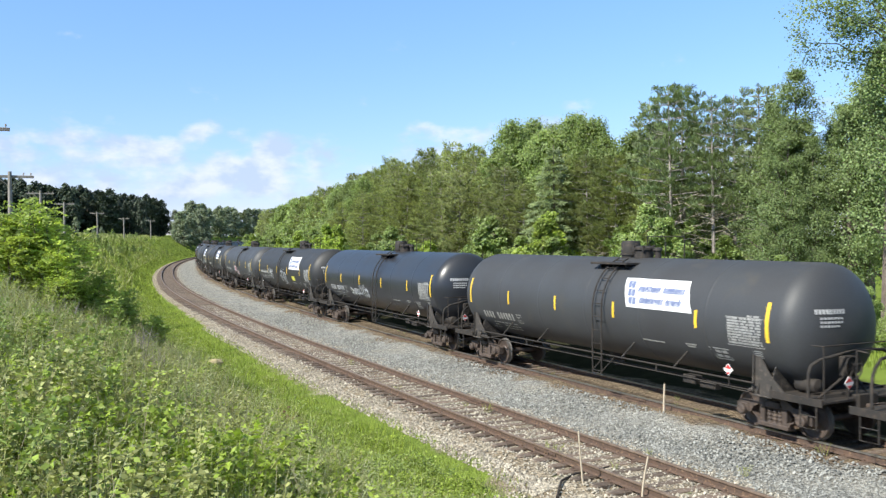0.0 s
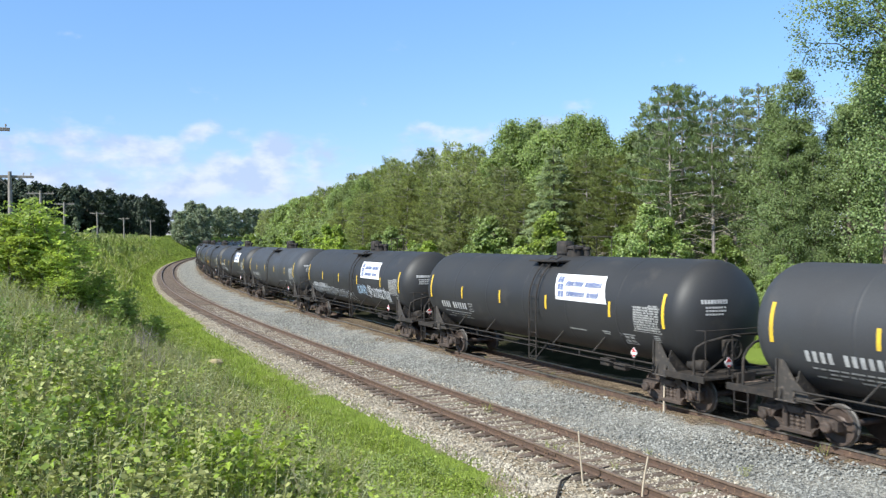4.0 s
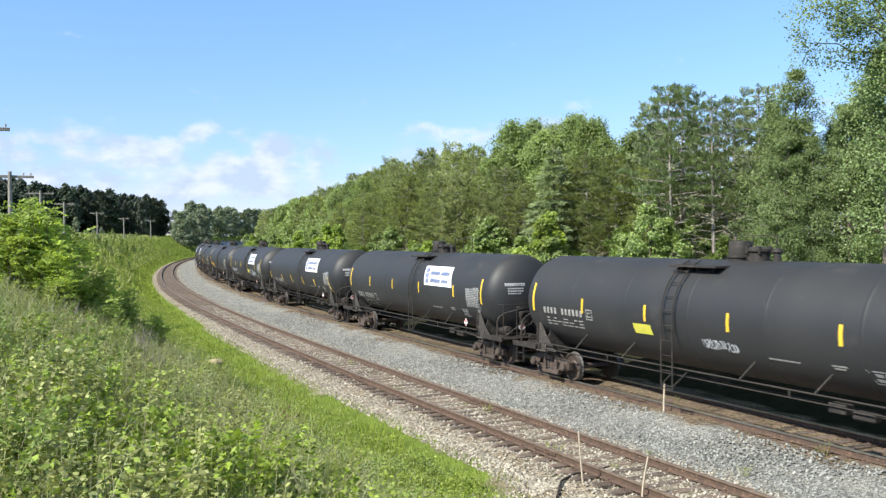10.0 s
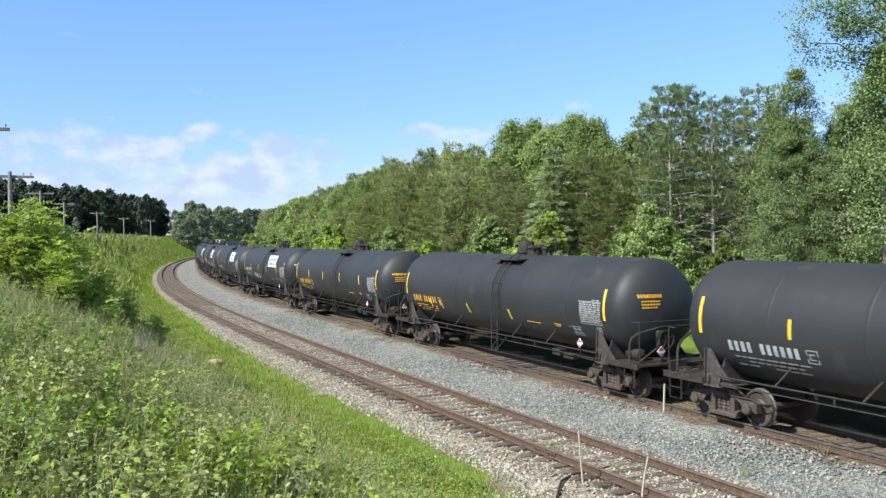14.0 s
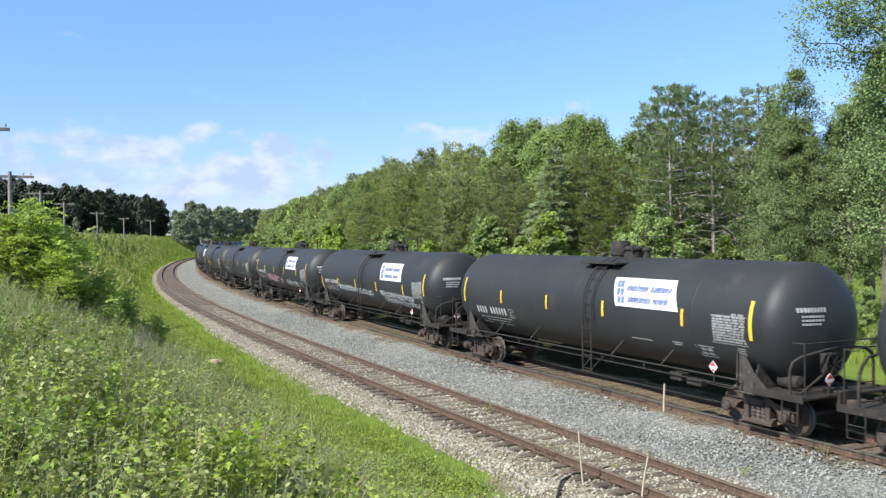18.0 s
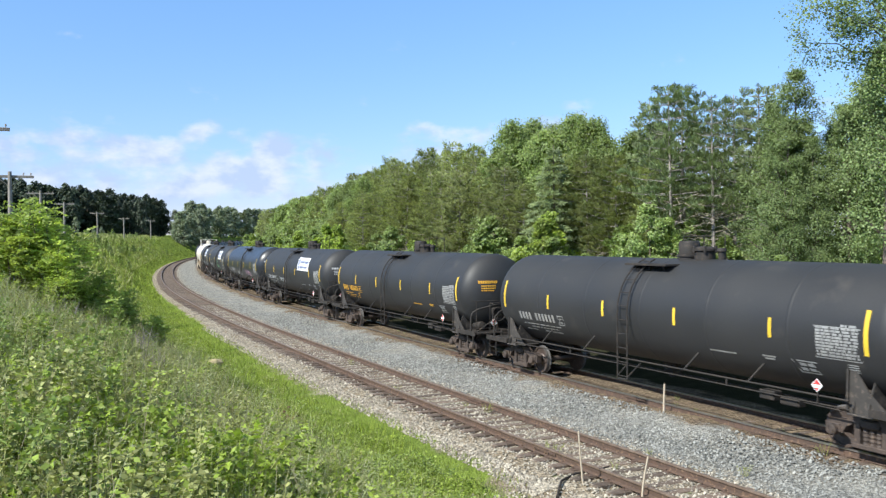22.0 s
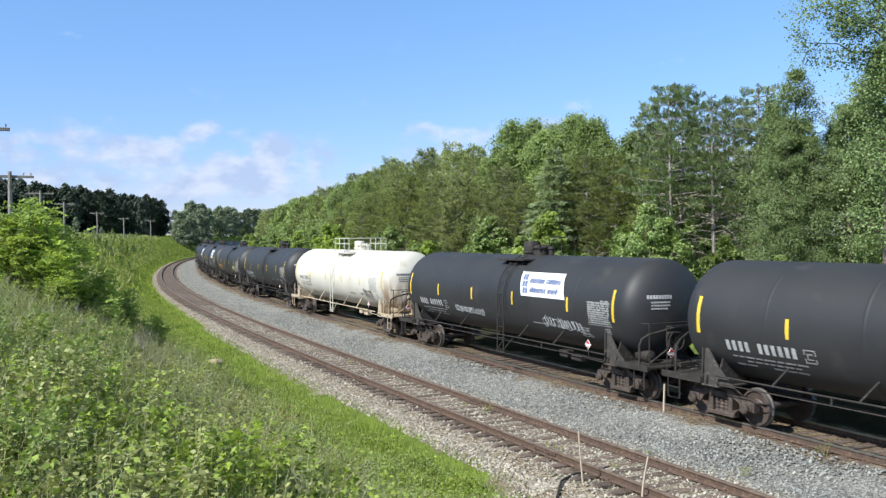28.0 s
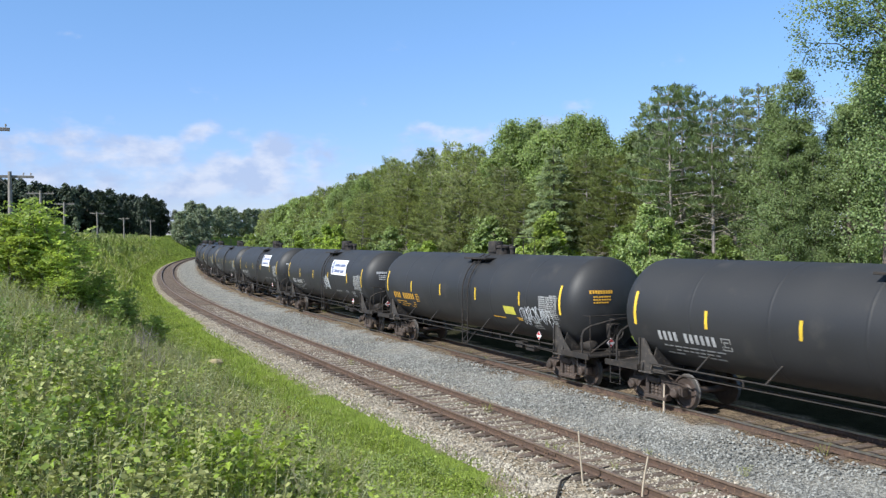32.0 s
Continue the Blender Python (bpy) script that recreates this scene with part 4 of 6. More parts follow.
        part("placard_bracket", Shape().tube([(x, y + 0.012, 1.03), (x, y + 0.012, 1.40)] if n == 0 else [(x - 0.02, y, 1.03), (x - 0.02, y, 1.40)], 0.014, 5), UNDER, p)
    # data panel and stencilled frame, as bars
    data = Shape()
    rr = random.Random(4)
    for k in range(11):
        z = 2.80 - 0.067 * k
        x = 6.62 if k == 0 else 5.98
        while x < 7.02:
            w = rr.choice((0.05, 0.08, 0.12, 0.18))
            patch(x, min(x + w, 7.06), z - 0.050, z, 0.006, 1, 1, 0, data)
            x += w + rr.choice((0.015, 0.02, 0.05))
    for a, b, c, d in ((5.93, 7.10, 2.03, 2.05), (5.93, 7.10, 2.725, 2.74), (5.93, 5.95, 2.03, 2.74), (7.08, 7.10, 2.03, 2.74)):
        patch(a, b, c, d, 0.006, 1, 1, 0, data)
    tagged(part("data_panel", data, WORN if white else DATA, car, "pale stencilled data panel"), kind="stuff")
    sq = Shape()
    for a, b, c, d in ((5.35, 5.90, 1.60, 1.63), (5.35, 5.90, 1.87, 1.90), (5.35, 5.38, 1.60, 1.90), (5.87, 5.90, 1.60, 1.90), (5.42, 5.60, 1.66, 1.73), (5.65, 5.83, 1.66, 1.73), (5.42, 5.60, 1.77, 1.84), (5.65, 5.83, 1.77, 1.84)):
        patch(a, b, c, d, 0.006, 1, 1, -0.55, sq)
    for k in range(4):
        patch(6.72, 6.98, 1.94 - 0.05 * k, 1.965 - 0.05 * k, 0.006, 1, 1, 0, sq)
    tagged(part("stencil_frame", sq, WORN if white else DATA, car), kind="stuff")
    return car


def end_stencil(car, material, e=0.0):
    """Bars of writing on the rounded front end, towards the near side."""
    sh = Shape()
    for k, (h, n) in enumerate(((0.11, 9), (0.05, 7), (0.05, 7), (0.05, 6))):
        z = 3.02 - (0.0, 0.18, 0.27, 0.36)[k]
        for i in range(n):
            y0 = -0.98 + 0.085 * i + (0.10 if k else 0.0)
            q = []
            for y, zz in ((y0, z), (y0 + 0.065, z), (y0 + 0.065, z - h), (y0, z - h)):
                rad = min(1.0, math.hypot(y, zz - ZC) / R)
                q.append((CYL + e + HEADLEN * math.sqrt(1 - rad * rad) + 0.01, y, zz))
            sh.add(q, [(0, 1, 2, 3)])
    tagged(part("end_stencil", sh, material, car, "stencilled writing on the rounded end"), kind="stuff")


# height, letter height and start of the reporting mark for each lettering style
LETTERING = {"T": (2.22, 0.20, -6.76), "N": (1.90, 0.25, -6.48), "U": (1.98, 0.26, -6.70), "S": (1.74, 0.25, -6.55)}


def marks(car, material, style="N", places=11):
    """Bars for the reporting mark and the small lines below it."""
    sh, rr = Shape(), random.Random(len(style) + ord(style))
    z0, h, x = LETTERING[style]
    step = 0.20 if style != "U" else 0.21
    for i in range(places):
        if i != 4:
            patch(x, x + step * 0.56, z0, z0 + h, 0.007, 1, 2, 0.06 if style == "T" else 0.0, sh)
        x += step
    tagged(part("reporting_mark", sh, material, car, "stencilled reporting mark"), kind="stuff")
    sm = Shape()
    for k in range(3):
        xx = LETTERING[style][2] + 0.1
        while xx < LETTERING[style][2] + 2.1:
            w = rr.uniform(0.12, 0.34)
            if rr.random() < 0.75:
                patch(xx, xx + w, z0 - 0.16 - 0.10 * k, z0 - 0.12 - 0.10 * k, 0.007, 1, 1, 0, sm)
            xx += w + 0.05
    a = x + 0.12
    for x0, x1, c, d in ((a, a + 0.32, 0.0, 0.03), (a, a + 0.32, 0.29, 0.32), (a, a + 0.03, 0.0, 0.32), (a + 0.29, a + 0.32, 0.0, 0.32), (a + 0.08, a + 0.24, 0.08, 0.11), (a + 0.08, a + 0.24, 0.20, 0.23), (a + 0.08, a + 0.11, 0.08, 0.23)):
        patch(x0, x1, z0 - 0.06 + c, z0 - 0.06 + d, 0.007, 1, 1, 0, sm)
    for x0, x1, z in ((2.6, 3.5, 1.80), (4.35, 4.75, 1.86), (4.4, 4.7, 1.80)):
        patch(x0, x1, z, z + 0.04, 0.007, 1, 1, 0, sm)
    tagged(part("small_stencil", sm, DATA if material is STENCIL else material, car), kind="stuff")


def strips(car, xs, z=2.30, h=0.46, lean=0.0):
    for x in xs:
        part("reflective_strip", patch(x - 0.05, x + 0.05, z, z + h, 0.0075, 1, 3, lean), YELLOW, car)


def end_strips(car, front=7.24, rear=-7.36, z_rear=2.24, z_front=2.20, lean=0.0):
    """The long strips beside both ends of the shell."""
    part("reflective_strip", patch(rear - 0.055, rear + 0.055, z_rear, z_rear + (0.92 if lean == 0 else 0.62), 0.0075, 1, 6, lean), YELLOW, car)
    part("reflective_strip", patch(front - 0.055, front + 0.055, z_front, z_front + 0.94, 0.0075, 1, 6, lean), YELLOW, car)
    for x in (rear, front):
        part("reflective_strip", patch(x - 0.055, x + 0.055, 2.24, 3.16, 0.0075, 1, 6, side=1), YELLOW, car)


def banner(car, x0=2.08, z0=2.70, w=2.66, slant=-0.45):
    b = part("banner", patch(x0, x0 + w, z0, z0 + 0.80, 0.012, 6, 6, slant), BANNER, car, "white vinyl banner with blue print")
    sh = Shape()
    for k in range(3):
        za = z0 + 0.09 + 0.22 * k
        for i in range(2):
            patch(x0 + 0.12 + 0.17 * i + slant * (za - z0), x0 + 0.27 + 0.17 * i + slant * (za - z0), za, za + 0.19, 0.017, 1, 2, -0.2, sh)
    tagged(part("banner_emblem", sh, BLUE, b, "blue block emblem"), kind="stuff")
    sh = Shape()
    rr = random.Random(12)
    for z, words in ((z0 + 0.44, (0.90, 0.84)), (z0 + 0.13, (0.98, 0.58))):
        x = x0 + 0.56 + slant * (z - z0)
        for wd in words:
            e = x + wd
            while x < e:
                # strokes of unreadable print, tall and short
                q = rr.uniform(0.035, 0.06)
                patch(x, x + q * 0.55, z, z + rr.choice((0.14, 0.14, 0.14, 0.21)), 0.017, 1, 2, 0.12, sh)
                patch(x, x + q, z + rr.choice((0.0, 0.06, 0.11)), z + 0.14, 0.0172, 1, 1, 0.12, sh) if rr.random() < 0.9 else None
                x += q * 0.85
            x += 0.10
    tagged(part("banner_print", sh, BLUE, b, "two lines of blue print"), kind="stuff")


def tag(car, material, x0, x1, z0, z1, seed, width=0.04, fill=None):
    """An illegible scrawl: a row of outlined, crossed bubble shapes."""
    rr = random.Random(seed)
    sh, under = Shape(), Shape()
    h = z1 - z0
    x, k = x0, 0
    while x < x1:
        w = h * rr.uniform(0.45, 0.8)
        cx, cz = x + w / 2, (z0 + z1) / 2 + rr.gauss(0, 0.06) * h - 0.03 * (x - x0)
        ring = []
        for m in range(11):
            q = 2 * math.pi * m / 10 + 0.3
            f = rr.uniform(0.45, 1.25)
            ring.append((cx + 0.56 * w * f * math.cos(q), cz + 0.5 * h * f * math.sin(q)))
        ring[-1] = ring[0]
        off = 0.010 + 0.00006 * k
        scribble(ring, width * rr.uniform(0.4, 0.75), off, sh)
        for m in range(rr.choice((1, 2, 3))):
            a, c = rr.uniform(-0.35, 0.35) * w, rr.uniform(-0.3, 0.3) * w
            scribble([(cx + a, cz - 0.36 * h), (cx + (a + c) / 2 + 0.06, cz), (cx + c, cz + 0.42 * h)], width * rr.uniform(0.4, 1.0), off + 0.00003, sh)
        if fill:
            scribble([(cx, cz - 0.42 * h), (cx + 0.04, cz), (cx, cz + 0.42 * h)], w * 1.15, 0.0088, under)
        x += w * rr.uniform(0.72, 0.95)
        k += 1
    if fill:
        tagged(part("graffiti_fill", under, fill, car, "white paint filling under the scrawl"), kind="stuff")
    tagged(part("graffiti", sh, material, car, "spray-painted scrawl"), kind="stuff")


def yellow_tag(car, x):
    part("yellow_label", patch(x, x + 0.75, 1.98, 2.26, 0.008, 2, 2, -0.2), LEMON, car, "yellow label")


BASES = {
    "black": (BLACK, UNDER, "matt black tank car with yellow strips, coupled in the train"),
    "grey": (GREY, UNDER, "faded dark grey tank car with yellow strips, coupled in the train"),
    "gloss": (GLOSS, UNDER, "glossy blue-black tank car with yellow strips, coupled in the train"),
    "white": (WHITE, TAN, "dirty white tank car with beige frame and railed top walkway"),
}
GAPS = [-299.7, -281.4, -263.2, -244.9, -226.8, -208.5, -190.2, -172.0, -153.5, -135.5, -117.2, -98.9, -80.6, -62.2, -43.6, -25.0, -6.5, 11.7, 30.1, 48.6,
        66.9, 85.4, 103.85, 122.2, 140.5, 158.9, 177.0, 195.73, 214.05, 232.4, 250.7, 269.0, 287.3, 305.6, 323.9, 342.2, 360.5, 378.8, 397.1, 415.4, 433.7]
# kind, banner, marks colour, graffiti rows (paint, x0, x1, z0, z1, width), low leaning strips, yellow label
W_, Y_ = "w", "y"
CONSIST = [
    ("black", 0, W_, ()), ("grey", 1, W_, ()), ("gloss", 0, W_, ((TAGW, -3.6, -2.4, 1.75, 2.15, 0.05), (TAGW, -2.2, -1.2, 1.7, 2.3, 0.05))),
    ("black", 1, W_, ((TAGW, -4.6, -3.6, 1.9, 2.6, 0.035), (TAGW, -0.9, 0.6, 1.7, 2.6, 0.035))), ("grey", 0, W_, ((TAGR, -2.0, -0.5, 1.65, 2.4, 0.07), (TAGW, -2.6, -2.2, 1.9, 2.2, 0.03))),
    ("black", 1, W_, ()), ("black", 1, W_, ((TAGW, -7.4, -0.3, 1.55, 2.12, 0.035), (TAGB, 1.0, 2.1, 1.85, 2.35, 0.06), (TAGW, 2.5, 5.3, 1.75, 2.3, 0.05))),
    ("grey", 0, W_, ()), ("black", 1, W_, ((TAGW, -4.9, -3.9, 1.75, 2.15, 0.05),)), ("black", 0, Y_, ()), ("black", 0, W_, ((TAGW, 0.1, 1.2, 1.85, 2.1, 0.025),)),
    ("black", 1, W_, ()), ("black", 1, W_, ()), ("black", 1, W_, ((TAGW, 2.0, 3.2, 1.7, 2.35, 0.035), (TAGW, 3.3, 4.3, 1.85, 2.15, 0.04))), ("black", 0, Y_, ()), ("black", 0, Y_, ()),
    ("black", 1, W_, ((TAGW, -3.9, -1.8, 1.75, 2.1, 0.035),)), ("black", 1, W_, ()), ("black", 1, W_, ((TAGW, -4.7, 0.3, 1.95, 2.25, 0.028), (TAGW, 1.5, 5.4, 1.95, 2.2, 0.025), (TAGW, 1.8, 5.8, 1.65, 1.9, 0.025))),
    ("black", 1, W_, ((TAGP, -4.3, 0.0, 1.75, 2.2, 0.045), (TAGW, 1.4, 4.2, 1.65, 2.0, 0.03))), ("black", 0, W_, ()), ("black", 0, Y_, ()),
    ("black", 1, W_, ((TAGW, -3.6, -2.4, 1.8, 2.1, 0.03),)), ("gloss", 0, W_, ((TAGP, 1.6, 3.6, 1.75, 2.2, 0.05), (TAGW, -3.0, -1.0, 1.7, 1.9, 0.03))),
    ("black", 1, W_, ((TAGG, 0.6, 1.5, 1.7, 2.1, 0.06), (TAGG, 0.55, 0.75, 2.1, 3.0, 0.04))), ("black", 1, W_, ((TAGW, -3.6, -1.4, 1.8, 2.05, 0.03), (TAGW, 2.9, 5.0, 1.75, 2.1, 0.035))),
    ("white", 0, W_, ((TAGK, 4.5, 5.7, 1.7, 2.15, 0.05),)), ("black", 0, W_, ()), ("black", 0, Y_, ((TAGW, 4.3, 6.0, 1.8, 2.35, 0.045),)), ("black", 1, W_, ((TAGW, 0.0, 1.2, 1.8, 2.6, 0.08),)), ("black", 1, W_, ()),
] + [("black", 0, W_, ())] * 9
LABELLED = (3, 10, 13, 28)

base = {k: tank_car(*v, k == "white") for k, v in BASES.items()}
CARS, used = [], set()
for i, (kind, has_banner, colour, paint) in enumerate(CONSIST):
    if kind in used:
        ob = copy_thing(base[kind], Matrix.Identity(4))
    else:
        ob = base[kind]
        used.add(kind)
    CARS.append(ob)
STYLES = "NSNTNNNNTUTSSNUUTNTTNUNNNNTNUNN" + "N" * 9
PALE_MARKS = (1, 10, 11, 12, 20)
# cars whose ladder, and the walkway over it, stand further back
SET_BACK = {3: -1.5, 7: -1.25, 9: -0.25, 10: -1.45, 18: -1.4, 20: -1.4, 21: -1.3, 22: -1.5, 26: -0.65}
for i, (kind, has_banner, colour, paint) in enumerate(CONSIST):
    ob = CARS[i]
    paint_mat = YMARK if colour == Y_ else INK if kind == "white" else FADED if i in PALE_MARKS else STENCIL
    marks(ob, paint_mat, STYLES[i], 9 if kind == "white" else 11)
    end_stencil(ob, INK if kind == "white" else YMARK if colour == Y_ else STENCIL, 0.33 if kind == "white" else 0.0)
    if i == 12:
        strips(ob, (-4.2, -1.6, 1.2, 3.9), 1.85, 0.46, -0.25)
        end_strips(ob, 7.2, -7.4, 1.75, 1.55, -0.35)
    elif kind == "white":
        strips(ob, (-4.44, -1.3, 1.6, 4.6), 2.30, 0.40)
        end_strips(ob, 7.8, -7.8)
    elif i == 14:
        strips(ob, (-5.0, -4.0, -1.6, 1.6), 1.80, 0.36, -0.25)
        end_strips(ob)
    else:
        strips(ob, (-4.55, -1.6, 1.45, 4.88) if has_banner else (-4.6, -1.66, 1.45, 4.7), 2.10 if i == 18 else 2.34)
        end_strips(ob, z_rear=1.62 if i == 18 else 2.24)
    for child in ob.children:
        if child.name.startswith("ladder"):
            child.location.x += SET_BACK.get(i, 0.0)
        elif child.name.startswith("walkway"):
            child.location.x += SET_BACK.get(i, 0.0) * (0.3 if kind == "white" else 0.65)
    if has_banner:
        banner(ob)
        ob["label"] = "matt black tank car with a white and blue banner" if kind == "black" else "faded dark grey tank car with a white and blue banner"
    if colour == Y_:
        ob["label"] = "matt black tank car with yellow stencilled marks"
    if i in LABELLED:
        yellow_tag(ob, {3: 2.75, 10: -2.15, 13: 1.5, 28: 3.6}[i])
    for k, (pm, x0, x1, z0, z1, wd) in enumerate(paint):
        tag(ob, pm, x0 + 0.4, x1 + 0.4, z0, z1, i * 10 + k, wd, TAGW if pm is TAGR else None)
    if paint:
        ob["label"] = ob["label"].split(" with")[0] + " with graffiti" + (" under a white and blue banner" if has_banner else " and yellow strips")


def car_rows(i, times):
    mid = GAPS[i + 1] - CENTRE_U
    rows = []
    for t in times:
        a = mid - travelled(t)
        x0, y0 = train_xy(a + BOGIE_X)
        x1, y1 = train_xy(a - BOGIE_X)
        rows.append((t, Matrix.Translation(((x0 + x1) / 2, (y0 + y1) / 2, 0)) @ Matrix.Rotation(math.atan2(y1 - y0, x1 - x0), 4, "Z")))
    return rows


def motions():
    """The train rolls towards and past the camera, its bogies turn with the curve and its wheels roll."""
    times = [0.5 * k for k in range(65)]
    for i, ob in enumerate(CARS):
        walk(ob, car_rows(i, times))
        mid = GAPS[i + 1] - CENTRE_U
        for b in [c for c in ob.children if c.name.startswith("bogie")]:
            bx = b.matrix_basis.translation.x
            rows = []
            for t in [2.0 * k for k in range(17)]:
                a = mid - travelled(t) - bx
                x0, y0 = train_xy(a + 0.89)
                x1, y1 = train_xy(a - 0.89)
                cx0, cy0 = train_xy(mid - travelled(t) + BOGIE_X)
                cx1, cy1 = train_xy(mid - travelled(t) - BOGIE_X)
                w = math.atan2(y1 - y0, x1 - x0) - math.atan2(cy1 - cy0, cx1 - cx0)
                rows.append((t, pose(bx, 0, 0, 0, 0, math.degrees(w))))
            walk(b, rows)
            near = [k / 30 for k in range(961) if 5 < mid - travelled(k / 30) < 75]
            if len(near) < 3:
                continue
            for wheel in [c for c in b.children if c.name.startswith("wheelset")]:
                wx = wheel.matrix_basis.translation.x
                rows = []
                for t in sorted({0.0, 32.0, *near}):
                    tt = min(max(t, near[0]), near[-1])
                    rows.append((t, pose(wx, 0, 0.457, 0, math.degrees((travelled(tt) - travelled(near[0])) / 0.452), 0)))
                walk(wheel, rows)

# ---- plants ----
def quads(centres, dirs, ups, length, width, fold=0.25):
    """Folded leaves with three pointed lobes."""
    n = len(centres)
    side = np.cross(dirs, ups)
    side /= np.linalg.norm(side, axis=1)[:, None] + 1e-9
    nrm = np.cross(side, dirs)
    L, Wd = np.broadcast_to(length, (n,))[:, None], np.broadcast_to(width, (n,))[:, None]
    lift = nrm * Wd * fold
    rows = [centres - dirs * L * 0.42, centres + side * Wd * 0.62 + lift + dirs * L * 0.02, centres + side * Wd * 0.24 + lift * 0.4 + dirs * L * 0.12,
            centres + dirs * L * 0.58 - nrm * L * 0.10, centres - side * Wd * 0.24 + lift * 0.4 + dirs * L * 0.12, centres - side * Wd * 0.62 + lift + dirs * L * 0.02]
    v = np.stack(rows, 1).reshape(-1, 3)
    k = 6 * np.arange(n)[:, None]
    f = np.concatenate([k + np.array([t]) for t in ((0, 1, 2), (0, 2, 3), (0, 3, 4), (0, 4, 5))], 0)
    return v, f


def diamonds(centres, dirs, ups, length, width):
    """Pointed four-cornered leaves."""
    n = len(centres)
    side = np.cross(dirs, ups)
    side /= np.linalg.norm(side, axis=1)[:, None] + 1e-9
    L, Wd = np.broadcast_to(length, (n,))[:, None], np.broadcast_to(width, (n,))[:, None]
    v = np.stack([centres - dirs * L * 0.5, centres + side * Wd * 0.5 - dirs * L * 0.06, centres + dirs * L * 0.5, centres - side * Wd * 0.5 - dirs * L * 0.06], 1).reshape(-1, 3)
    k = 4 * np.arange(n)[:, None]
    return v, np.concatenate([k + np.array([[0, 1, 2]]), k + np.array([[0, 2, 3]])], 0)


def tris(centres, dirs, ups, length, width):
    """Plain three-cornered leaves for foliage that stays far off."""
    n = len(centres)
    side = np.cross(dirs, ups)
    side /= np.linalg.norm(side, axis=1)[:, None] + 1e-9
    L, Wd = np.broadcast_to(length, (n,))[:, None], np.broadcast_to(width, (n,))[:, None]
    v = np.stack([centres - dirs * L * 0.5 + side * Wd * 0.55, centres - dirs * L * 0.4 - side * Wd * 0.55, centres + dirs * L * 0.6], 1).reshape(-1, 3)
    return v, np.arange(3 * n).reshape(-1, 3)


def unit(r, n):
    v = r.normal(size=(n, 3))
    return v / np.linalg.norm(v, axis=1)[:, None]


def limb_tree(sh, base_pt, tip, r0, r1, rr, bend=0.15, n=7):
    a, b = Vector(base_pt), Vector(tip)
    L = (b - a).length
    pts = [a.lerp(b, k / 3) + Vector((rr.uniform(-1, 1), rr.uniform(-1, 1), rr.uniform(-0.3, 0.3))) * bend * L * 0.2 * (0 < k < 3) for k in range(4)]
    sh.tube(pts, r0, n, r1)
    return pts


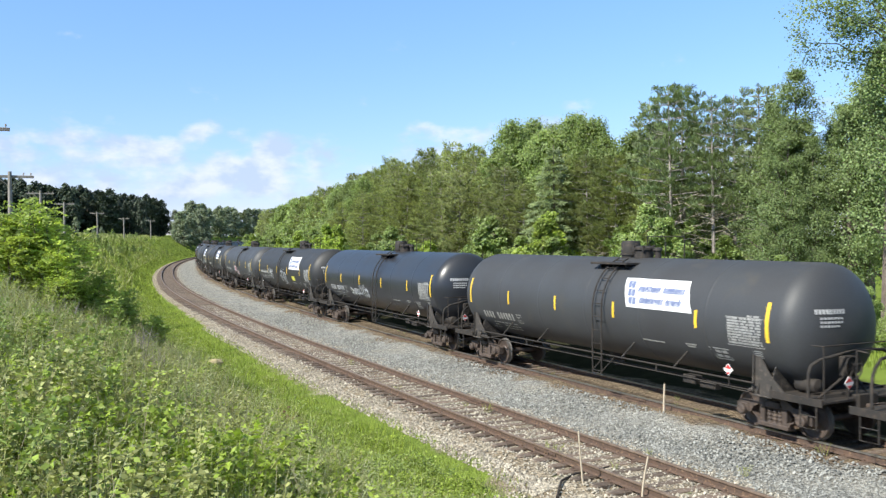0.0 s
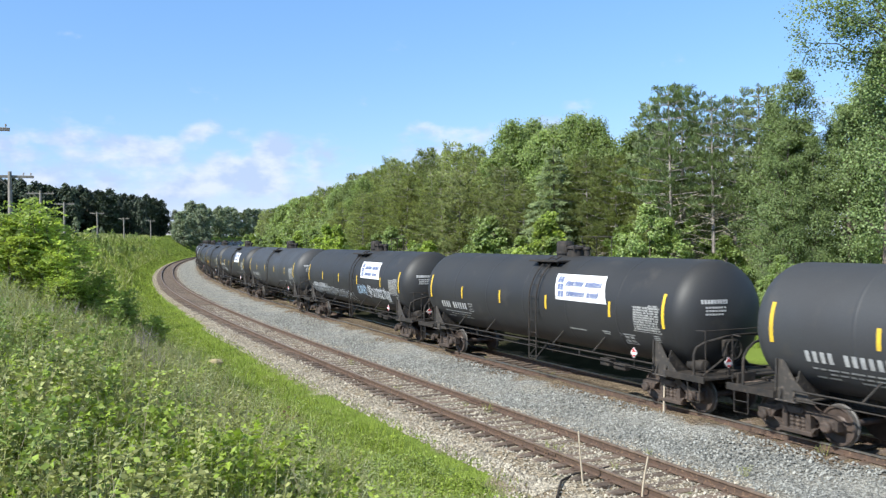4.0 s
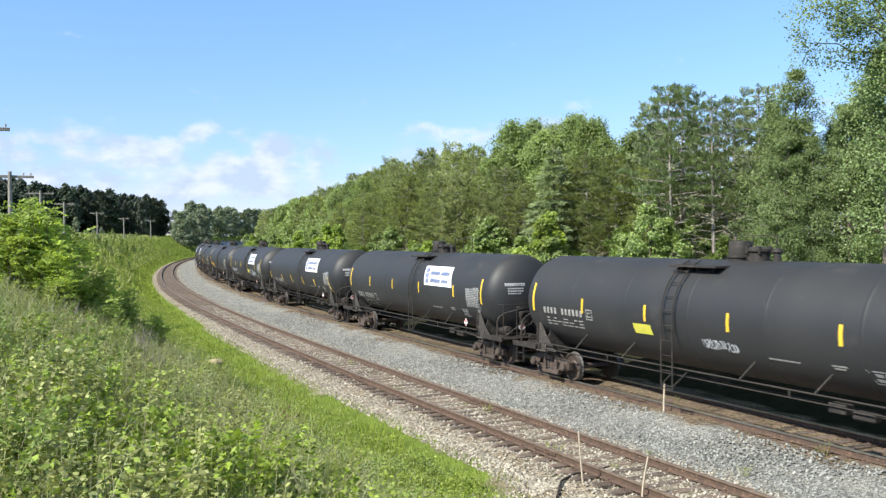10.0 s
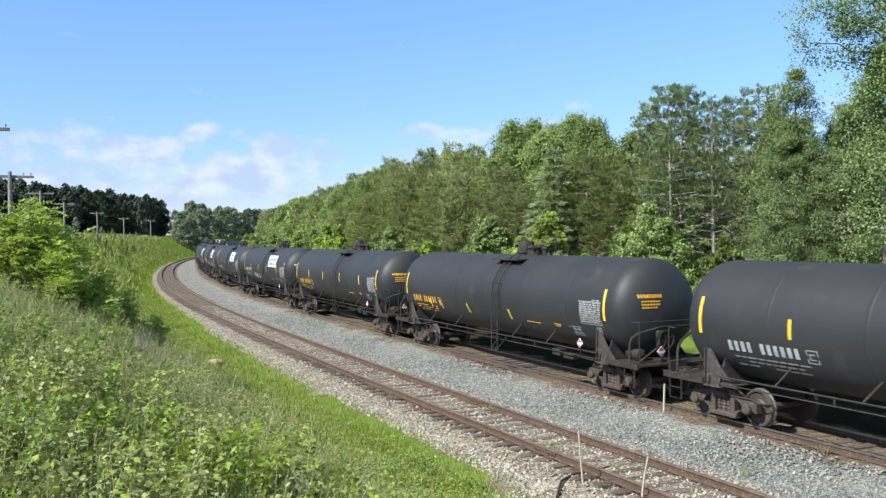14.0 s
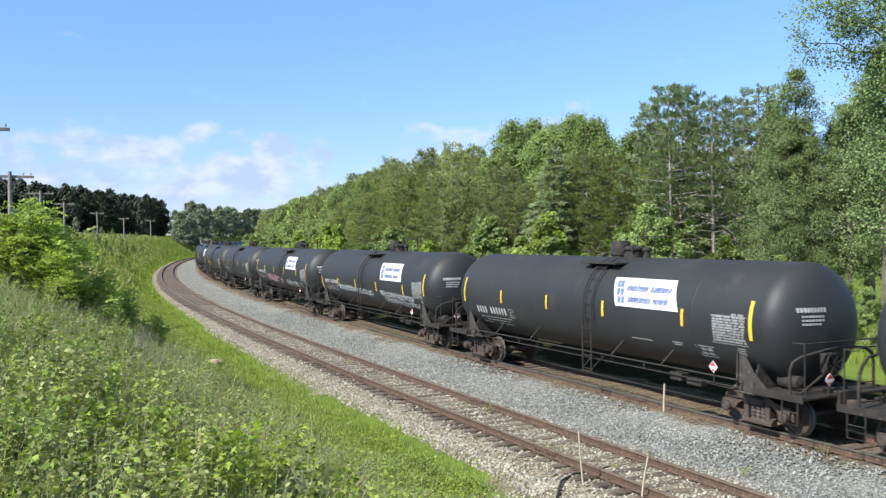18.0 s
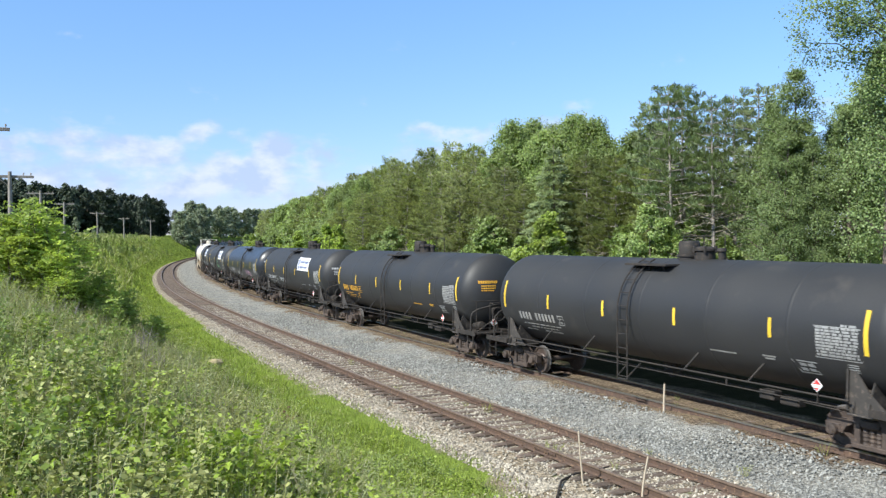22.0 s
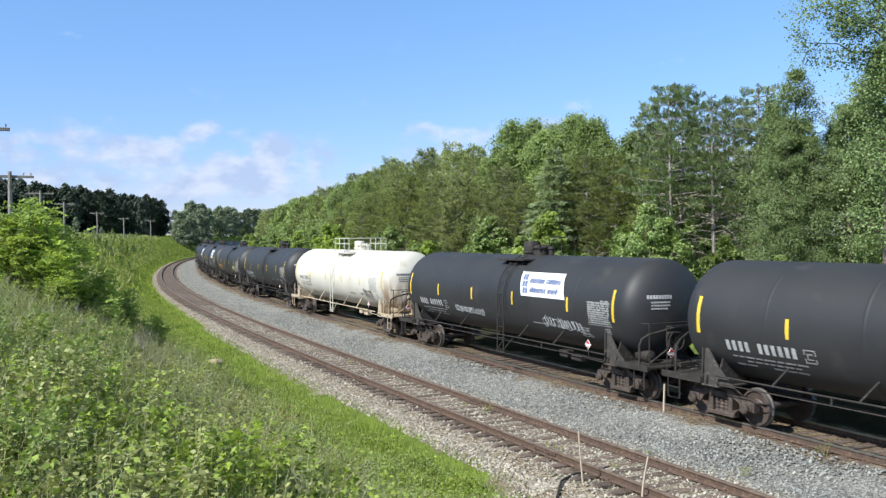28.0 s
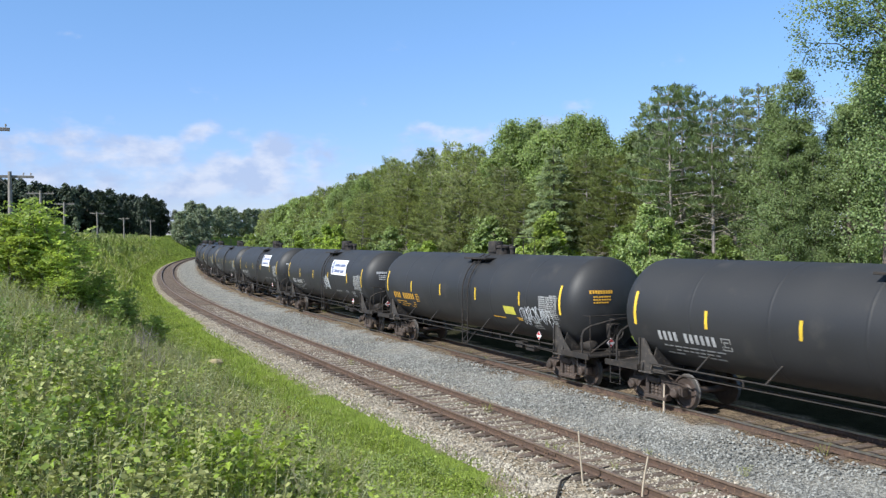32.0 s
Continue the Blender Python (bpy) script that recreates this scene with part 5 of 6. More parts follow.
def broadleaf(seed, height, spread_w, leaf_mat, leaves, leaf, low=0.22, bark=None, open_=0.5, label="", clumps=60, name="tree", trunk_r=None, clump_r=1.0, reach=()):
    """A tapered trunk with forking limbs and a crown of leaves gathered in uneven clumps."""
    rr, r = random.Random(seed), np.random.RandomState(seed)
    tree = empty(name, Matrix.Identity(4), label, "tree" if name == "tree" else "shrub")
    wood = Shape()
    tr = trunk_r or height * 0.014
    lean = Vector((rr.uniform(-0.04, 0.04) * height, rr.uniform(-0.04, 0.04) * height, 0))
    trunk = [Vector((0, 0, -0.3)) + lean * (k / 6) ** 1.5 + Vector((0, 0, (height * 0.86 + 0.3) * k / 6)) for k in range(7)]
    wood.tube(trunk, tr, 6 if height > 12.5 else 8, tr * 0.18)
    centres, radii = [], []
    for k in range(clumps):
        f = low + (1 - low) * rr.random() ** 0.8
        w = rr.uniform(0, 6.283)
        # crown outline: widest below the middle, uneven
        prof = math.sin(math.pi * min(1.0, ((f - low) / (1 - low)) ** 0.75 * 0.9 + 0.1)) ** 0.7
        lump = 0.72 + 0.5 * noise.noise((math.cos(w) * 1.3 + seed, math.sin(w) * 1.3, f * 4))
        d = spread_w * prof * lump * math.sqrt(rr.uniform(0.15, 1.0))
        at = lean * f ** 1.5
        c = Vector((at.x + d * math.cos(w), at.y + d * math.sin(w), height * f * 0.96))
        centres.append(c)
        radii.append(clump_r * height * rr.uniform(0.055, 0.10) * (1.15 if f < 0.7 else 0.8))
        if k % 3 == 0:
            z0 = max(low * height * 0.6, c.z - d * rr.uniform(0.5, 1.0))
            q = min(1.0, z0 / (height * 0.86))
            limb_tree(wood, lean * q ** 1.5 + Vector((0, 0, z0)), c, tr * (1 - q * 0.8) * 0.5, tr * 0.08, rr, n=4)
    for a, b in reach:
        # a long bough that carries leaf clumps along its outer half
        limb_tree(wood, a, b, tr * 0.22, tr * 0.04, rr, bend=0.6, n=4)
        for k in range(9):
            centres.append(Vector(a).lerp(Vector(b), 0.35 + 0.08 * k) + Vector((rr.gauss(0, 0.35), rr.gauss(0, 0.3), rr.gauss(-0.1, 0.45))))
            radii.append(clump_r * height * rr.uniform(0.045, 0.07))
    part("trunk", wood, bark or BARK, tree)
    clumps = len(centres)
    per = leaves // clumps
    C = np.repeat(np.array([tuple(c) for c in centres]), per, 0)
    Rr = np.repeat(np.array(radii), per)
    n = len(C)
    o = unit(r, n)
    rad = Rr * (r.rand(n) ** 0.33) * (1 + 0.35 * r.normal(size=n) * open_)
    P = C + o * rad[:, None] * np.array([1.15, 1.15, 0.85])
    out = P - np.array([0, 0, height * 0.45])
    out /= np.linalg.norm(out, axis=1)[:, None] + 1e-6
    dirs = unit(r, n) + np.array([0, 0, -0.3])
    dirs /= np.linalg.norm(dirs, axis=1)[:, None]
    # leaves turn their faces to the light
    ups = o * 0.55 + out * 0.45 + np.array(SUN) * 0.9 + np.array([0, 0, 0.2]) + unit(r, n) * 0.6
    size = leaf * (0.6 + 0.8 * r.rand(n))
    v, f = diamonds(P, dirs, ups, size * 1.3, size) if leaf < 0.11 else tris(P, dirs, ups, size, size * 0.85)
    part("crown", soup("crown", v, f, leaf_mat), None, tree)
    return tree


def tuft_fans(spots, ways, r, size, m, spread_k=0.8):
    """Brushes of needles: each tuft is one fan of m blades from a common root."""
    n = len(spots)
    d = ways[:, None, :] * 0.8 + r.normal(size=(n, m, 3)) * 0.55 * spread_k
    d /= np.linalg.norm(d, axis=2)[..., None]
    L = size * (0.65 + 0.6 * r.rand(n, 1, 1)) * (0.75 + 0.5 * r.rand(n, m, 1))
    side = np.cross(d, np.array(SUN) + r.normal(size=(n, m, 3)) * 0.45)
    side /= np.linalg.norm(side, axis=2)[..., None] + 1e-9
    tip, w = spots[:, None, :] + d * L, L * 0.085
    v = np.concatenate([spots[:, None, :], tip + side * w, tip - side * w], 1).reshape(-1, 3)
    k = (1 + 2 * m) * np.arange(n)[:, None]
    j = np.arange(m)[None, :]
    f = np.stack([np.broadcast_to(k, (n, m)), k + 1 + j, k + 1 + m + j], -1).reshape(-1, 3)
    return v, f


def pine(seed, height, spread_w, tufts, bare=0.35, label="", mat_=None, tuft=0.34, blades=10, dead=26, tiers=0.034, full=1.0, dome=2.2):
    """A straight trunk with whorls of rising boughs that carry brushes of needles."""
    rr, r = random.Random(seed), np.random.RandomState(seed)
    tree = empty("pine_tree", Matrix.Identity(4), label, "tree")
    wood = Shape()
    tr = height * 0.011
    lean = Vector((rr.uniform(-0.02, 0.02) * height, rr.uniform(-0.02, 0.02) * height, 0))
    wood.tube([Vector((0, 0, -0.3)) + lean * (k / 5) + Vector((0, 0, (height + 0.2) * k / 5)) for k in range(6)], tr, 8, tr * 0.15)
    spots, ways = [], []
    z = height * bare
    while z < height * 0.97:
        f = (z / height - bare) / (1 - bare)
        reach = spread_w * (1 - f ** dome) ** 0.66 * (0.62 + 0.38 * min(1, f * 3 + 0.2)) + 0.15
        w0 = rr.uniform(0, 6.283)
        n = rr.randint(4, 6)
        for k in range(n):
            w = w0 + 6.283 * k / n + rr.uniform(-0.4, 0.4)
            L = reach * rr.uniform(0.6, 1.15) * (0.85 + 0.4 * noise.noise((math.cos(w) * 1.5, math.sin(w) * 1.5 + seed, z * 0.4)))
            rise = L * rr.uniform(0.05, 0.35) * (1 - 0.4 * f) + 0.15
            a = Vector((0, 0, z)) + lean * (z / height)
            b = a + Vector((L * math.cos(w), L * math.sin(w), rise))
            knee = a.lerp(b, 0.55) - Vector((0, 0, rise * 0.22))
            wood.tube([a, knee, b], tr * 0.25, 3, tr * 0.05, caps=False)
            # side twigs end in upturned brushes
            for j in range(max(4, int(L * 8 * full))):
                q = 0.35 + 0.7 * rr.random() ** 0.7
                on_bough = a.lerp(knee, q / 0.55) if q < 0.55 else knee.lerp(b, (q - 0.55) / 0.45)
                off = rr.gauss(0, 0.16 + 0.22 * L * 0.3)
                p = on_bough + Vector((-math.sin(w) * off, math.cos(w) * off, abs(rr.gauss(0.02, 0.10))))
                spots.append(tuple(p))
                d = Vector((math.cos(w) * 0.45 + rr.gauss(0, 0.3), math.sin(w) * 0.45 + rr.gauss(0, 0.3), 0.95))
                ways.append(tuple(d.normalized()))
        z += height * rr.uniform(0.75, 1.25) * tiers
    part("trunk", wood, PINEBARK, tree)
    for k in range(dead):
        zz = height * rr.uniform(0.10, bare + 0.12)
        w = rr.uniform(0, 6.283)
        L = spread_w * rr.uniform(0.35, 0.85)
        dry = Shape().tube([(0, 0, zz), (L * 0.5 * math.cos(w), L * 0.5 * math.sin(w), zz + 0.12), (L * math.cos(w), L * math.sin(w), zz - 0.12 * L)], tr * 0.2, 4, tr * 0.05, caps=False)
        for j in range(3):
            q, v = rr.uniform(0.4, 0.95), w + rr.choice((-0.8, 0.8))
            dry.tube([(L * q * math.cos(w), L * q * math.sin(w), zz), (L * q * math.cos(w) + 0.5 * math.cos(v), L * q * math.sin(w) + 0.5 * math.sin(v), zz - 0.1)], tr * 0.09, 3, tr * 0.03, caps=False)
        if k == 0:
            every = dry
        else:
            every.add(dry.v, dry.f)
    if dead:
        part("dead_bough", every, NEEDLE_DRY, tree, "bare dry lower branches")
    spots, ways = np.array(spots), np.array(ways)
    if len(spots) > tufts:
        pick = r.permutation(len(spots))[:tufts]
        spots, ways = spots[pick], ways[pick]
    v, f = tuft_fans(spots, ways, r, tuft, blades)
    part("needle_crown", soup("needles", v, f, mat_ or NEEDLE), None, tree)
    return tree


def spruce(seed, height, spread_w, label):
    """A conical tree with layers of flat, drooping boughs."""
    rr, r = random.Random(seed), np.random.RandomState(seed)
    tree = empty("spruce_tree", Matrix.Identity(4), label, "tree")
    part("trunk", Shape().tube([(0, 0, -0.3), (0.03, 0, height * 0.5), (0, 0, height)], height * 0.014, 8, 0.02), BARK, tree)
    spots, ways = [], []
    z = height * 0.05
    while z < height * 0.98:
        reach = spread_w * (1 - z / height) ** 0.85 + 0.12
        w0, n = rr.uniform(0, 6.283), rr.randint(5, 7)
        for k in range(n):
            w = w0 + 6.283 * k / n + rr.uniform(-0.3, 0.3)
            L = reach * rr.uniform(0.75, 1.12)
            for j in range(int(14 + 26 * L)):
                q = rr.uniform(0.15, 1.0)
                off = rr.gauss(0, 0.24 * L * (1.05 - q) + 0.05)
                spots.append((L * q * math.cos(w) - off * math.sin(w), L * q * math.sin(w) + off * math.cos(w), z - 0.32 * L * q * q + 0.10 * L * q ** 4 - 0.25 * abs(off)))
                ways.append(tuple(Vector((math.cos(w) + rr.gauss(0, 0.3), math.sin(w) + rr.gauss(0, 0.3), -0.25)).normalized()))
        z += height * 0.052 * rr.uniform(0.8, 1.2)
    v, f = tuft_fans(np.array(spots), np.array(ways), r, 0.24, 8, 0.6)
    part("needle_crown", soup("needles", v, f, NEEDLE_BLUE), None, tree)
    return tree


class Stock:
    """The first use of a kind takes the original, later ones are copies."""

    def __init__(self, things):
        self.things, self.used = things, set()

    def put(self, k, s=None, u=None, xy=None, scale=1.0, turn=0.0, tall=1.0, sink=0.1, label="", group=""):
        # unused originals are taken first
        key = next((i for i in range(len(self.things)) if i not in self.used), k % len(self.things))
        ob = self.things[key]
        if xy is not None:
            s, u = along(*xy)
            x, y = xy
        else:
            p = on(s, u)
            x, y = p.x, p.y
        m = Matrix.Translation((x, y, ground_z(s, u) - sink)) @ Matrix.Rotation(turn, 4, "Z") @ Matrix.Diagonal((scale, scale, scale * tall, 1))
        if key in self.used:
            ob = copy_thing(ob, m)
        else:
            self.used.add(key)
            ob.matrix_basis = m
        if label or group:
            tagged(ob, label, "", group)
        return ob


EDGE = "at the woodland edge"
PINES = Stock([pine(20 + k, 12.0, 2.6 + 0.25 * (k % 3), 2900, (0.20, 0.28, 0.24, 0.32)[k], "olive green pine with a pale trunk " + EDGE, tuft=0.24, blades=12, full=1.7, dead=54, dome=1.9) for k in range(4)])
BACKPINES = Stock([pine(30 + k, 12.0, 2.9, 1300, 0.3, "olive green pine standing deeper in the wood", tuft=0.34, blades=9, dead=0) for k in range(3)])
TALLPINES = Stock([pine(40 + k, 12.0, 2.5 + 0.2 * k, 1100, (0.36, 0.44, 0.40)[k], "open-crowned pine with a tall bare pale trunk", NEEDLE_DARK, tuft=0.25, blades=13, dead=50, tiers=0.052, full=1.1, dome=1.45) for k in range(3)])
BROAD = Stock([broadleaf(60 + k, 12.0, 3.3 + 0.3 * k, LEAF, 27000, 0.125, 0.10, label="full-crowned green broadleaf tree " + EDGE, clumps=130, clump_r=0.85) for k in range(3)])
BACKBROAD = Stock([broadleaf(65 + k, 12.0, 3.5, LEAF, 3600, 0.32, 0.15, label="green broadleaf tree standing deeper in the wood", clumps=60) for k in range(2)])
POPLAR = Stock([broadleaf(70 + k, 14.0, (2.9, 2.4)[k], LEAF_PALE, 25000, 0.072, (0.2, 0.16)[k], label=("pale", "fresh")[k] + " green poplar with a loose open crown", clumps=130, open_=0.35, clump_r=0.52) for k in range(2)])
SHRUB = Stock([broadleaf(80 + k, 4.6, 2.1, LEAF, 6500, 0.135, 0.03, label="leafy green shrub below the trees", clumps=60, name="shrub", trunk_r=0.05, clump_r=0.85) for k in range(3)])
LIME = Stock([broadleaf(90 + k, 4.6, 2.0, LEAF_LIME, 6500, 0.135, 0.03, label="bright lime-green shrub below the trees", clumps=60, name="shrub", trunk_r=0.05, clump_r=0.85) for k in range(2)])
SPRUCES = Stock([spruce(95, 10.0, 2.9, "blue-green layered spruce between pines and broadleaf trees")])
FARTREE = Stock([broadleaf(100 + k, 13.0, 4.2, HAZED_LEAF, 1900, 0.58, 0.0, label="distant woodland tree with a rounded green crown", clumps=40) for k in range(3)])
DARKTREE = Stock([broadleaf(110 + k, 15.0, 4.4, SHADED_LEAF, 2300, 0.58, 0.0, label="dense shade-dark tree in the far wood", clumps=45) for k in range(3)])
BACK = {PINES: BACKPINES, TALLPINES: BACKPINES, BROAD: BACKBROAD, POPLAR: BACKBROAD}

rw = random.Random(5)
HEIGHTS = ((8, 16, 18, 19.5, 20.5, 21.5, 23, 25, 26, 27.5, 30, 32.5, 34, 36.5, 39.5, 42.5, 47, 49.5, 54, 59.5, 66, 74.5, 84.5, 99, 115, 159, 220),
           (19, 17.5, 15.6, 13.2, 12.0, 11.4, 12.4, 12.6, 12.3, 12.5, 12.7, 12.2, 11.2, 12.2, 11.9, 12.8, 13.1, 12.3, 12.5, 13.2, 13.8, 13.3, 12.9, 11.5, 11.6, 12.3, 12.5))


def wood_kind(s, row):
    if s < 25.2:
        return POPLAR, 14.0
    if s < 32.6:
        return TALLPINES, 12.0
    if s < 47.4:
        # pines in front, tall broadleaf trees behind them
        return (PINES, 12.0) if row == 0 else (BROAD, 12.0)
    if s < 88:
        return PINES, 12.0
    return (BROAD, 12.0) if rw.random() < 0.65 else (PINES, 12.0)


count = 0
for row, (u0, step, grow) in enumerate(((20.0, 2.5, 0.96), (23.5, 2.9, 1.06), (27.5, 3.6, 1.14), (32.5, 4.6, 1.18))):
    s = 8.0 + row * 1.3
    while s < (225 if row < 3 else 64):
        s_eq = s
        if row:
            # the same line of sight in the first row
            p = on(s, u0)
            k = int(np.argmin(np.abs((CX + 20 * np.cos(TH)) / np.maximum(CY - 20 * np.sin(TH), 1) - p.x / max(p.y, 1)) + (CY < 5) * 9 + (S_ALL > s + 5) * 9))
            s_eq = float(S_ALL[k])
        kind, nominal = wood_kind(s_eq, row)
        far = max(1.0, on(s, u0).y / max(8.0, on(s_eq, 20.0).y))
        h = (4.7 + (float(np.interp(s_eq, *HEIGHTS)) - 4.7) * far - ground_z(s, u0)) * rw.uniform(0.94, 1.03)
        if kind is POPLAR or kind is TALLPINES and row > 1:
            s += step
            continue
        if kind is PINES and 32 < s_eq < 47.5:
            h *= 0.80 if s_eq < 44 else 0.88
        if kind is BROAD and 38 < s_eq < 48.5:
            h *= 1.06
        if (row > 1 and kind is not BROAD or s > 100) and kind is not POPLAR:
            kind, nominal = BACK[kind], 12.0
        kind.put(count, s, u0 + rw.uniform(-1.2, 1.2), scale=h / nominal, turn=rw.uniform(-3.1, 3.1) if kind in (PINES, TALLPINES, BACKPINES) else rw.uniform(-0.9, 0.9), group="trees along the line")
        count += 1
        s += step * rw.uniform(0.8, 1.2) * (1.0 if s < 110 else 1.6) * (0.72 if kind is TALLPINES else 1.0)
SPRUCES.put(0, 39.0, 17.6, scale=0.97, group="trees along the line")
SPRUCES.put(0, 43.0, 18.4, scale=0.66, turn=1.9, group="trees along the line")

# the tall poplar whose bough hangs out over the line
OVERHANG = Stock([broadleaf(77, 17.0, 2.0, LEAF_PALE, 24000, 0.078, 0.2, label="tall pale poplar with a bough hanging out", clumps=100, open_=0.7, clump_r=0.6, reach=(((0, 0, 11.4), (-3.1, 0.3, 11.9)), ((0, 0, 11.9), (-3.3, -0.3, 13.2)), ((0, 0, 12.6), (-2.6, 0.4, 14.4)), ((0, 0, 12.2), (-2.2, -0.5, 13.0))))])
OVERHANG.put(0, xy=(17.9, 35.0), turn=0.0, group="trees along the line")
for k, (b, y, rise) in enumerate(((0.398, 40, 0.190), (0.384, 41.5, 0.160), (0.412, 42.5, 0.168), (0.405, 38.5, 0.125), (0.389, 39, 0.176), (0.409, 39.6, 0.17), (0.369, 43, 0.176), (0.430, 38.5, 0.174), (0.452, 41, 0.195), (0.470, 38, 0.215), (0.488, 40, 0.25), (0.512, 37.5, 0.31), (0.460, 48, 0.19), (0.495, 48, 0.24), (0.53, 39, 0.34))):
    x = b * y
    POPLAR.put(k, xy=(x, y), scale=(4.7 + rise * y - ground_z(*along(x, y))) / 13.6, turn=rw.uniform(-0.9, 0.9), group="trees along the line")

# shrubs in front of the wood
NEARSHRUB = Stock([broadleaf(84 + k, 4.6, 2.0, LEAF, 12000, 0.07, 0.03, label="leafy green shrub below the pines and poplars", clumps=70, name="shrub", trunk_r=0.05, clump_r=0.75) for k in range(2)])
s = 12.0
while s < 190:
    near = s < 33
    kind = NEARSHRUB if near else LIME if rw.random() < 0.25 else SHRUB
    h = rw.uniform(0.7, 1.0) if s < 20.5 else rw.uniform(0.55, 0.75) if s < 26.2 else rw.uniform(0.62, 0.85) if near else rw.uniform(0.7, 1.12)
    kind.put(count, s, rw.uniform(14.5, 17.5) if near else rw.uniform(13.4, 17.0), scale=h, turn=rw.uniform(-0.9, 0.9), group="shrubs below the trees")
    count += 1
    s += rw.uniform(1.2, 2.2) * (1.0 if s < 90 else 1.8)

NEARSHRUB.put(1, xy=(10.1, 42.0), scale=1.62, turn=0.7, sink=0.2, label="large rounded green shrub beside the pines", group="shrubs below the trees")
NEARSHRUB.put(0, xy=(9.0, 42.6), scale=1.36, turn=2.7, sink=0.2, label="large rounded green shrub beside the pines", group="shrubs below the trees")
NEARSHRUB.put(1, xy=(11.0, 42.4), scale=1.42, turn=1.9, sink=0.2, label="large rounded green shrub beside the pines", group="shrubs below the trees")
for k in range(16):
    SHRUB.put(k, 24.5 + 0.62 * k, rw.uniform(17.0, 20.0), scale=rw.uniform(0.7, 1.05), turn=rw.uniform(0, 6.28), group="shrubs below the trees")
LIME.put(0, xy=(6.2, 50.0), scale=1.08, turn=0.4, group="shrubs below the trees")
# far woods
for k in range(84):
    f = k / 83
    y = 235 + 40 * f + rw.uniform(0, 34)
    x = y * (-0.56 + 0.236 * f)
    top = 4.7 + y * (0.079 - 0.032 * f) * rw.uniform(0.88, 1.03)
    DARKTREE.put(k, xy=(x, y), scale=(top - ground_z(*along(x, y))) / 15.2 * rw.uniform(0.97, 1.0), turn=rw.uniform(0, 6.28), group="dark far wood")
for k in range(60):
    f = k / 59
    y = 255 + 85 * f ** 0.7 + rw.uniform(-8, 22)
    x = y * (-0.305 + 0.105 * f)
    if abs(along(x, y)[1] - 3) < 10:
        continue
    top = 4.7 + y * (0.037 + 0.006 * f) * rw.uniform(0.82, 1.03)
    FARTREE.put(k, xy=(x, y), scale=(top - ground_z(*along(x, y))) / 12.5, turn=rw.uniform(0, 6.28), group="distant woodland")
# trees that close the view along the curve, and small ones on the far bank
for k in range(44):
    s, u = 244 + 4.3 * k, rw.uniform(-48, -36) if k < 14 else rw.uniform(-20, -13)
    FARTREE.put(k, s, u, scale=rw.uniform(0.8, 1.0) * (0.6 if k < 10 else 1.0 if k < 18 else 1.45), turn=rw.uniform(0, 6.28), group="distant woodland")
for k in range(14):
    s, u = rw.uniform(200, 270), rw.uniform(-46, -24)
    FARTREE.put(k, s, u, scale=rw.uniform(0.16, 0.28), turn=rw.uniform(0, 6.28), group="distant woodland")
for k in range(14):
    y = rw.uniform(54, 66)
    x = y * (0.255 + 0.0095 * k)
    BACKBROAD.put(k, xy=(x, y), scale=rw.uniform(0.62, 0.8), turn=rw.uniform(-0.9, 0.9), group="trees along the line")

# ---- telegraph poles on the bank ----
def telegraph_pole(s, u, xy=None, arm_z=9.3, turn=0.0):
    x, y = xy if xy else (on(s, u).x, on(s, u).y)
    s, u = along(x, y)
    zg = ground_z(s, u)
    h = arm_z - zg
    ob = empty("telegraph_pole", Matrix.Translation((x, y, zg)) @ Matrix.Rotation(-heading(s) + turn, 4, "Z"), "weathered grey wooden telegraph pole with one crossarm", "utility pole", "telegraph poles on the bank")
    part("pole", Shape().tube([(0, 0, -0.4), (0.01, 0, h * 0.5), (0, 0, h + 0.25)], 0.15, 10, 0.10), POLE, ob)
    part("crossarm", Shape().box(-1.15, 1.15, 0.09, 0.20, h - 0.07, h + 0.07, 0.01), POLE, ob)
    br = Shape()
    for sg in (-1, 1):
        br.tube([(sg * 0.6, 0.1, h - 0.06), (0, 0.1, h - 0.55)], 0.018, 5)
    part("arm_brace", br, POLE, ob)
    for k in (-1.0, -0.65, 0.65, 1.0):
        part("insulator", Shape().lathe([(h + 0.07, 0.02), (h + 0.13, 0.02), (h + 0.14, 0.045), (h + 0.2, 0.035), (h + 0.23, 0.0001)], "z", 8, (k, 0.145, 0)), POLE, ob)
    return ob


for s, z in ((45, 8.1), (82, 9.1), (109, 9.2), (154, 9.4), (196, 9.45), (240, 9.9), (284, 10.1)):
    telegraph_pole(s, -12.0, arm_z=z)
telegraph_pole(0, 0, (-18.2, 34.0), 9.15)

# ---- small things ----
def stake(x, y, h, lean, label, r=0.022, bend=0.01):
    s, u = along(x, y)
    ob = part("marker_stake", Shape().tube([(0, 0, -0.2), (0.0, 0, h * 0.35), (bend * 0.35, 0, h * 0.68), (bend, 0.01, h)], r, 6, r * 0.8), WOODSTAKE)
    ob.matrix_basis = Matrix.Translation((x, y, ground_z(s, u))) @ pose(0, 0, 0, 0, lean, 0)
    return tagged(ob, label, "stake")


stake(2.75, 17.2, 1.05, -5, "thin pale wooden stake leaning in the gravel")
stake(3.68, 16.15, 0.85, 5, "thin bent pale stick in the gravel", 0.022, 0.05)
stake(6.08, 23.95, 0.78, 1, "short pale wooden stake beside the main line", 0.034)


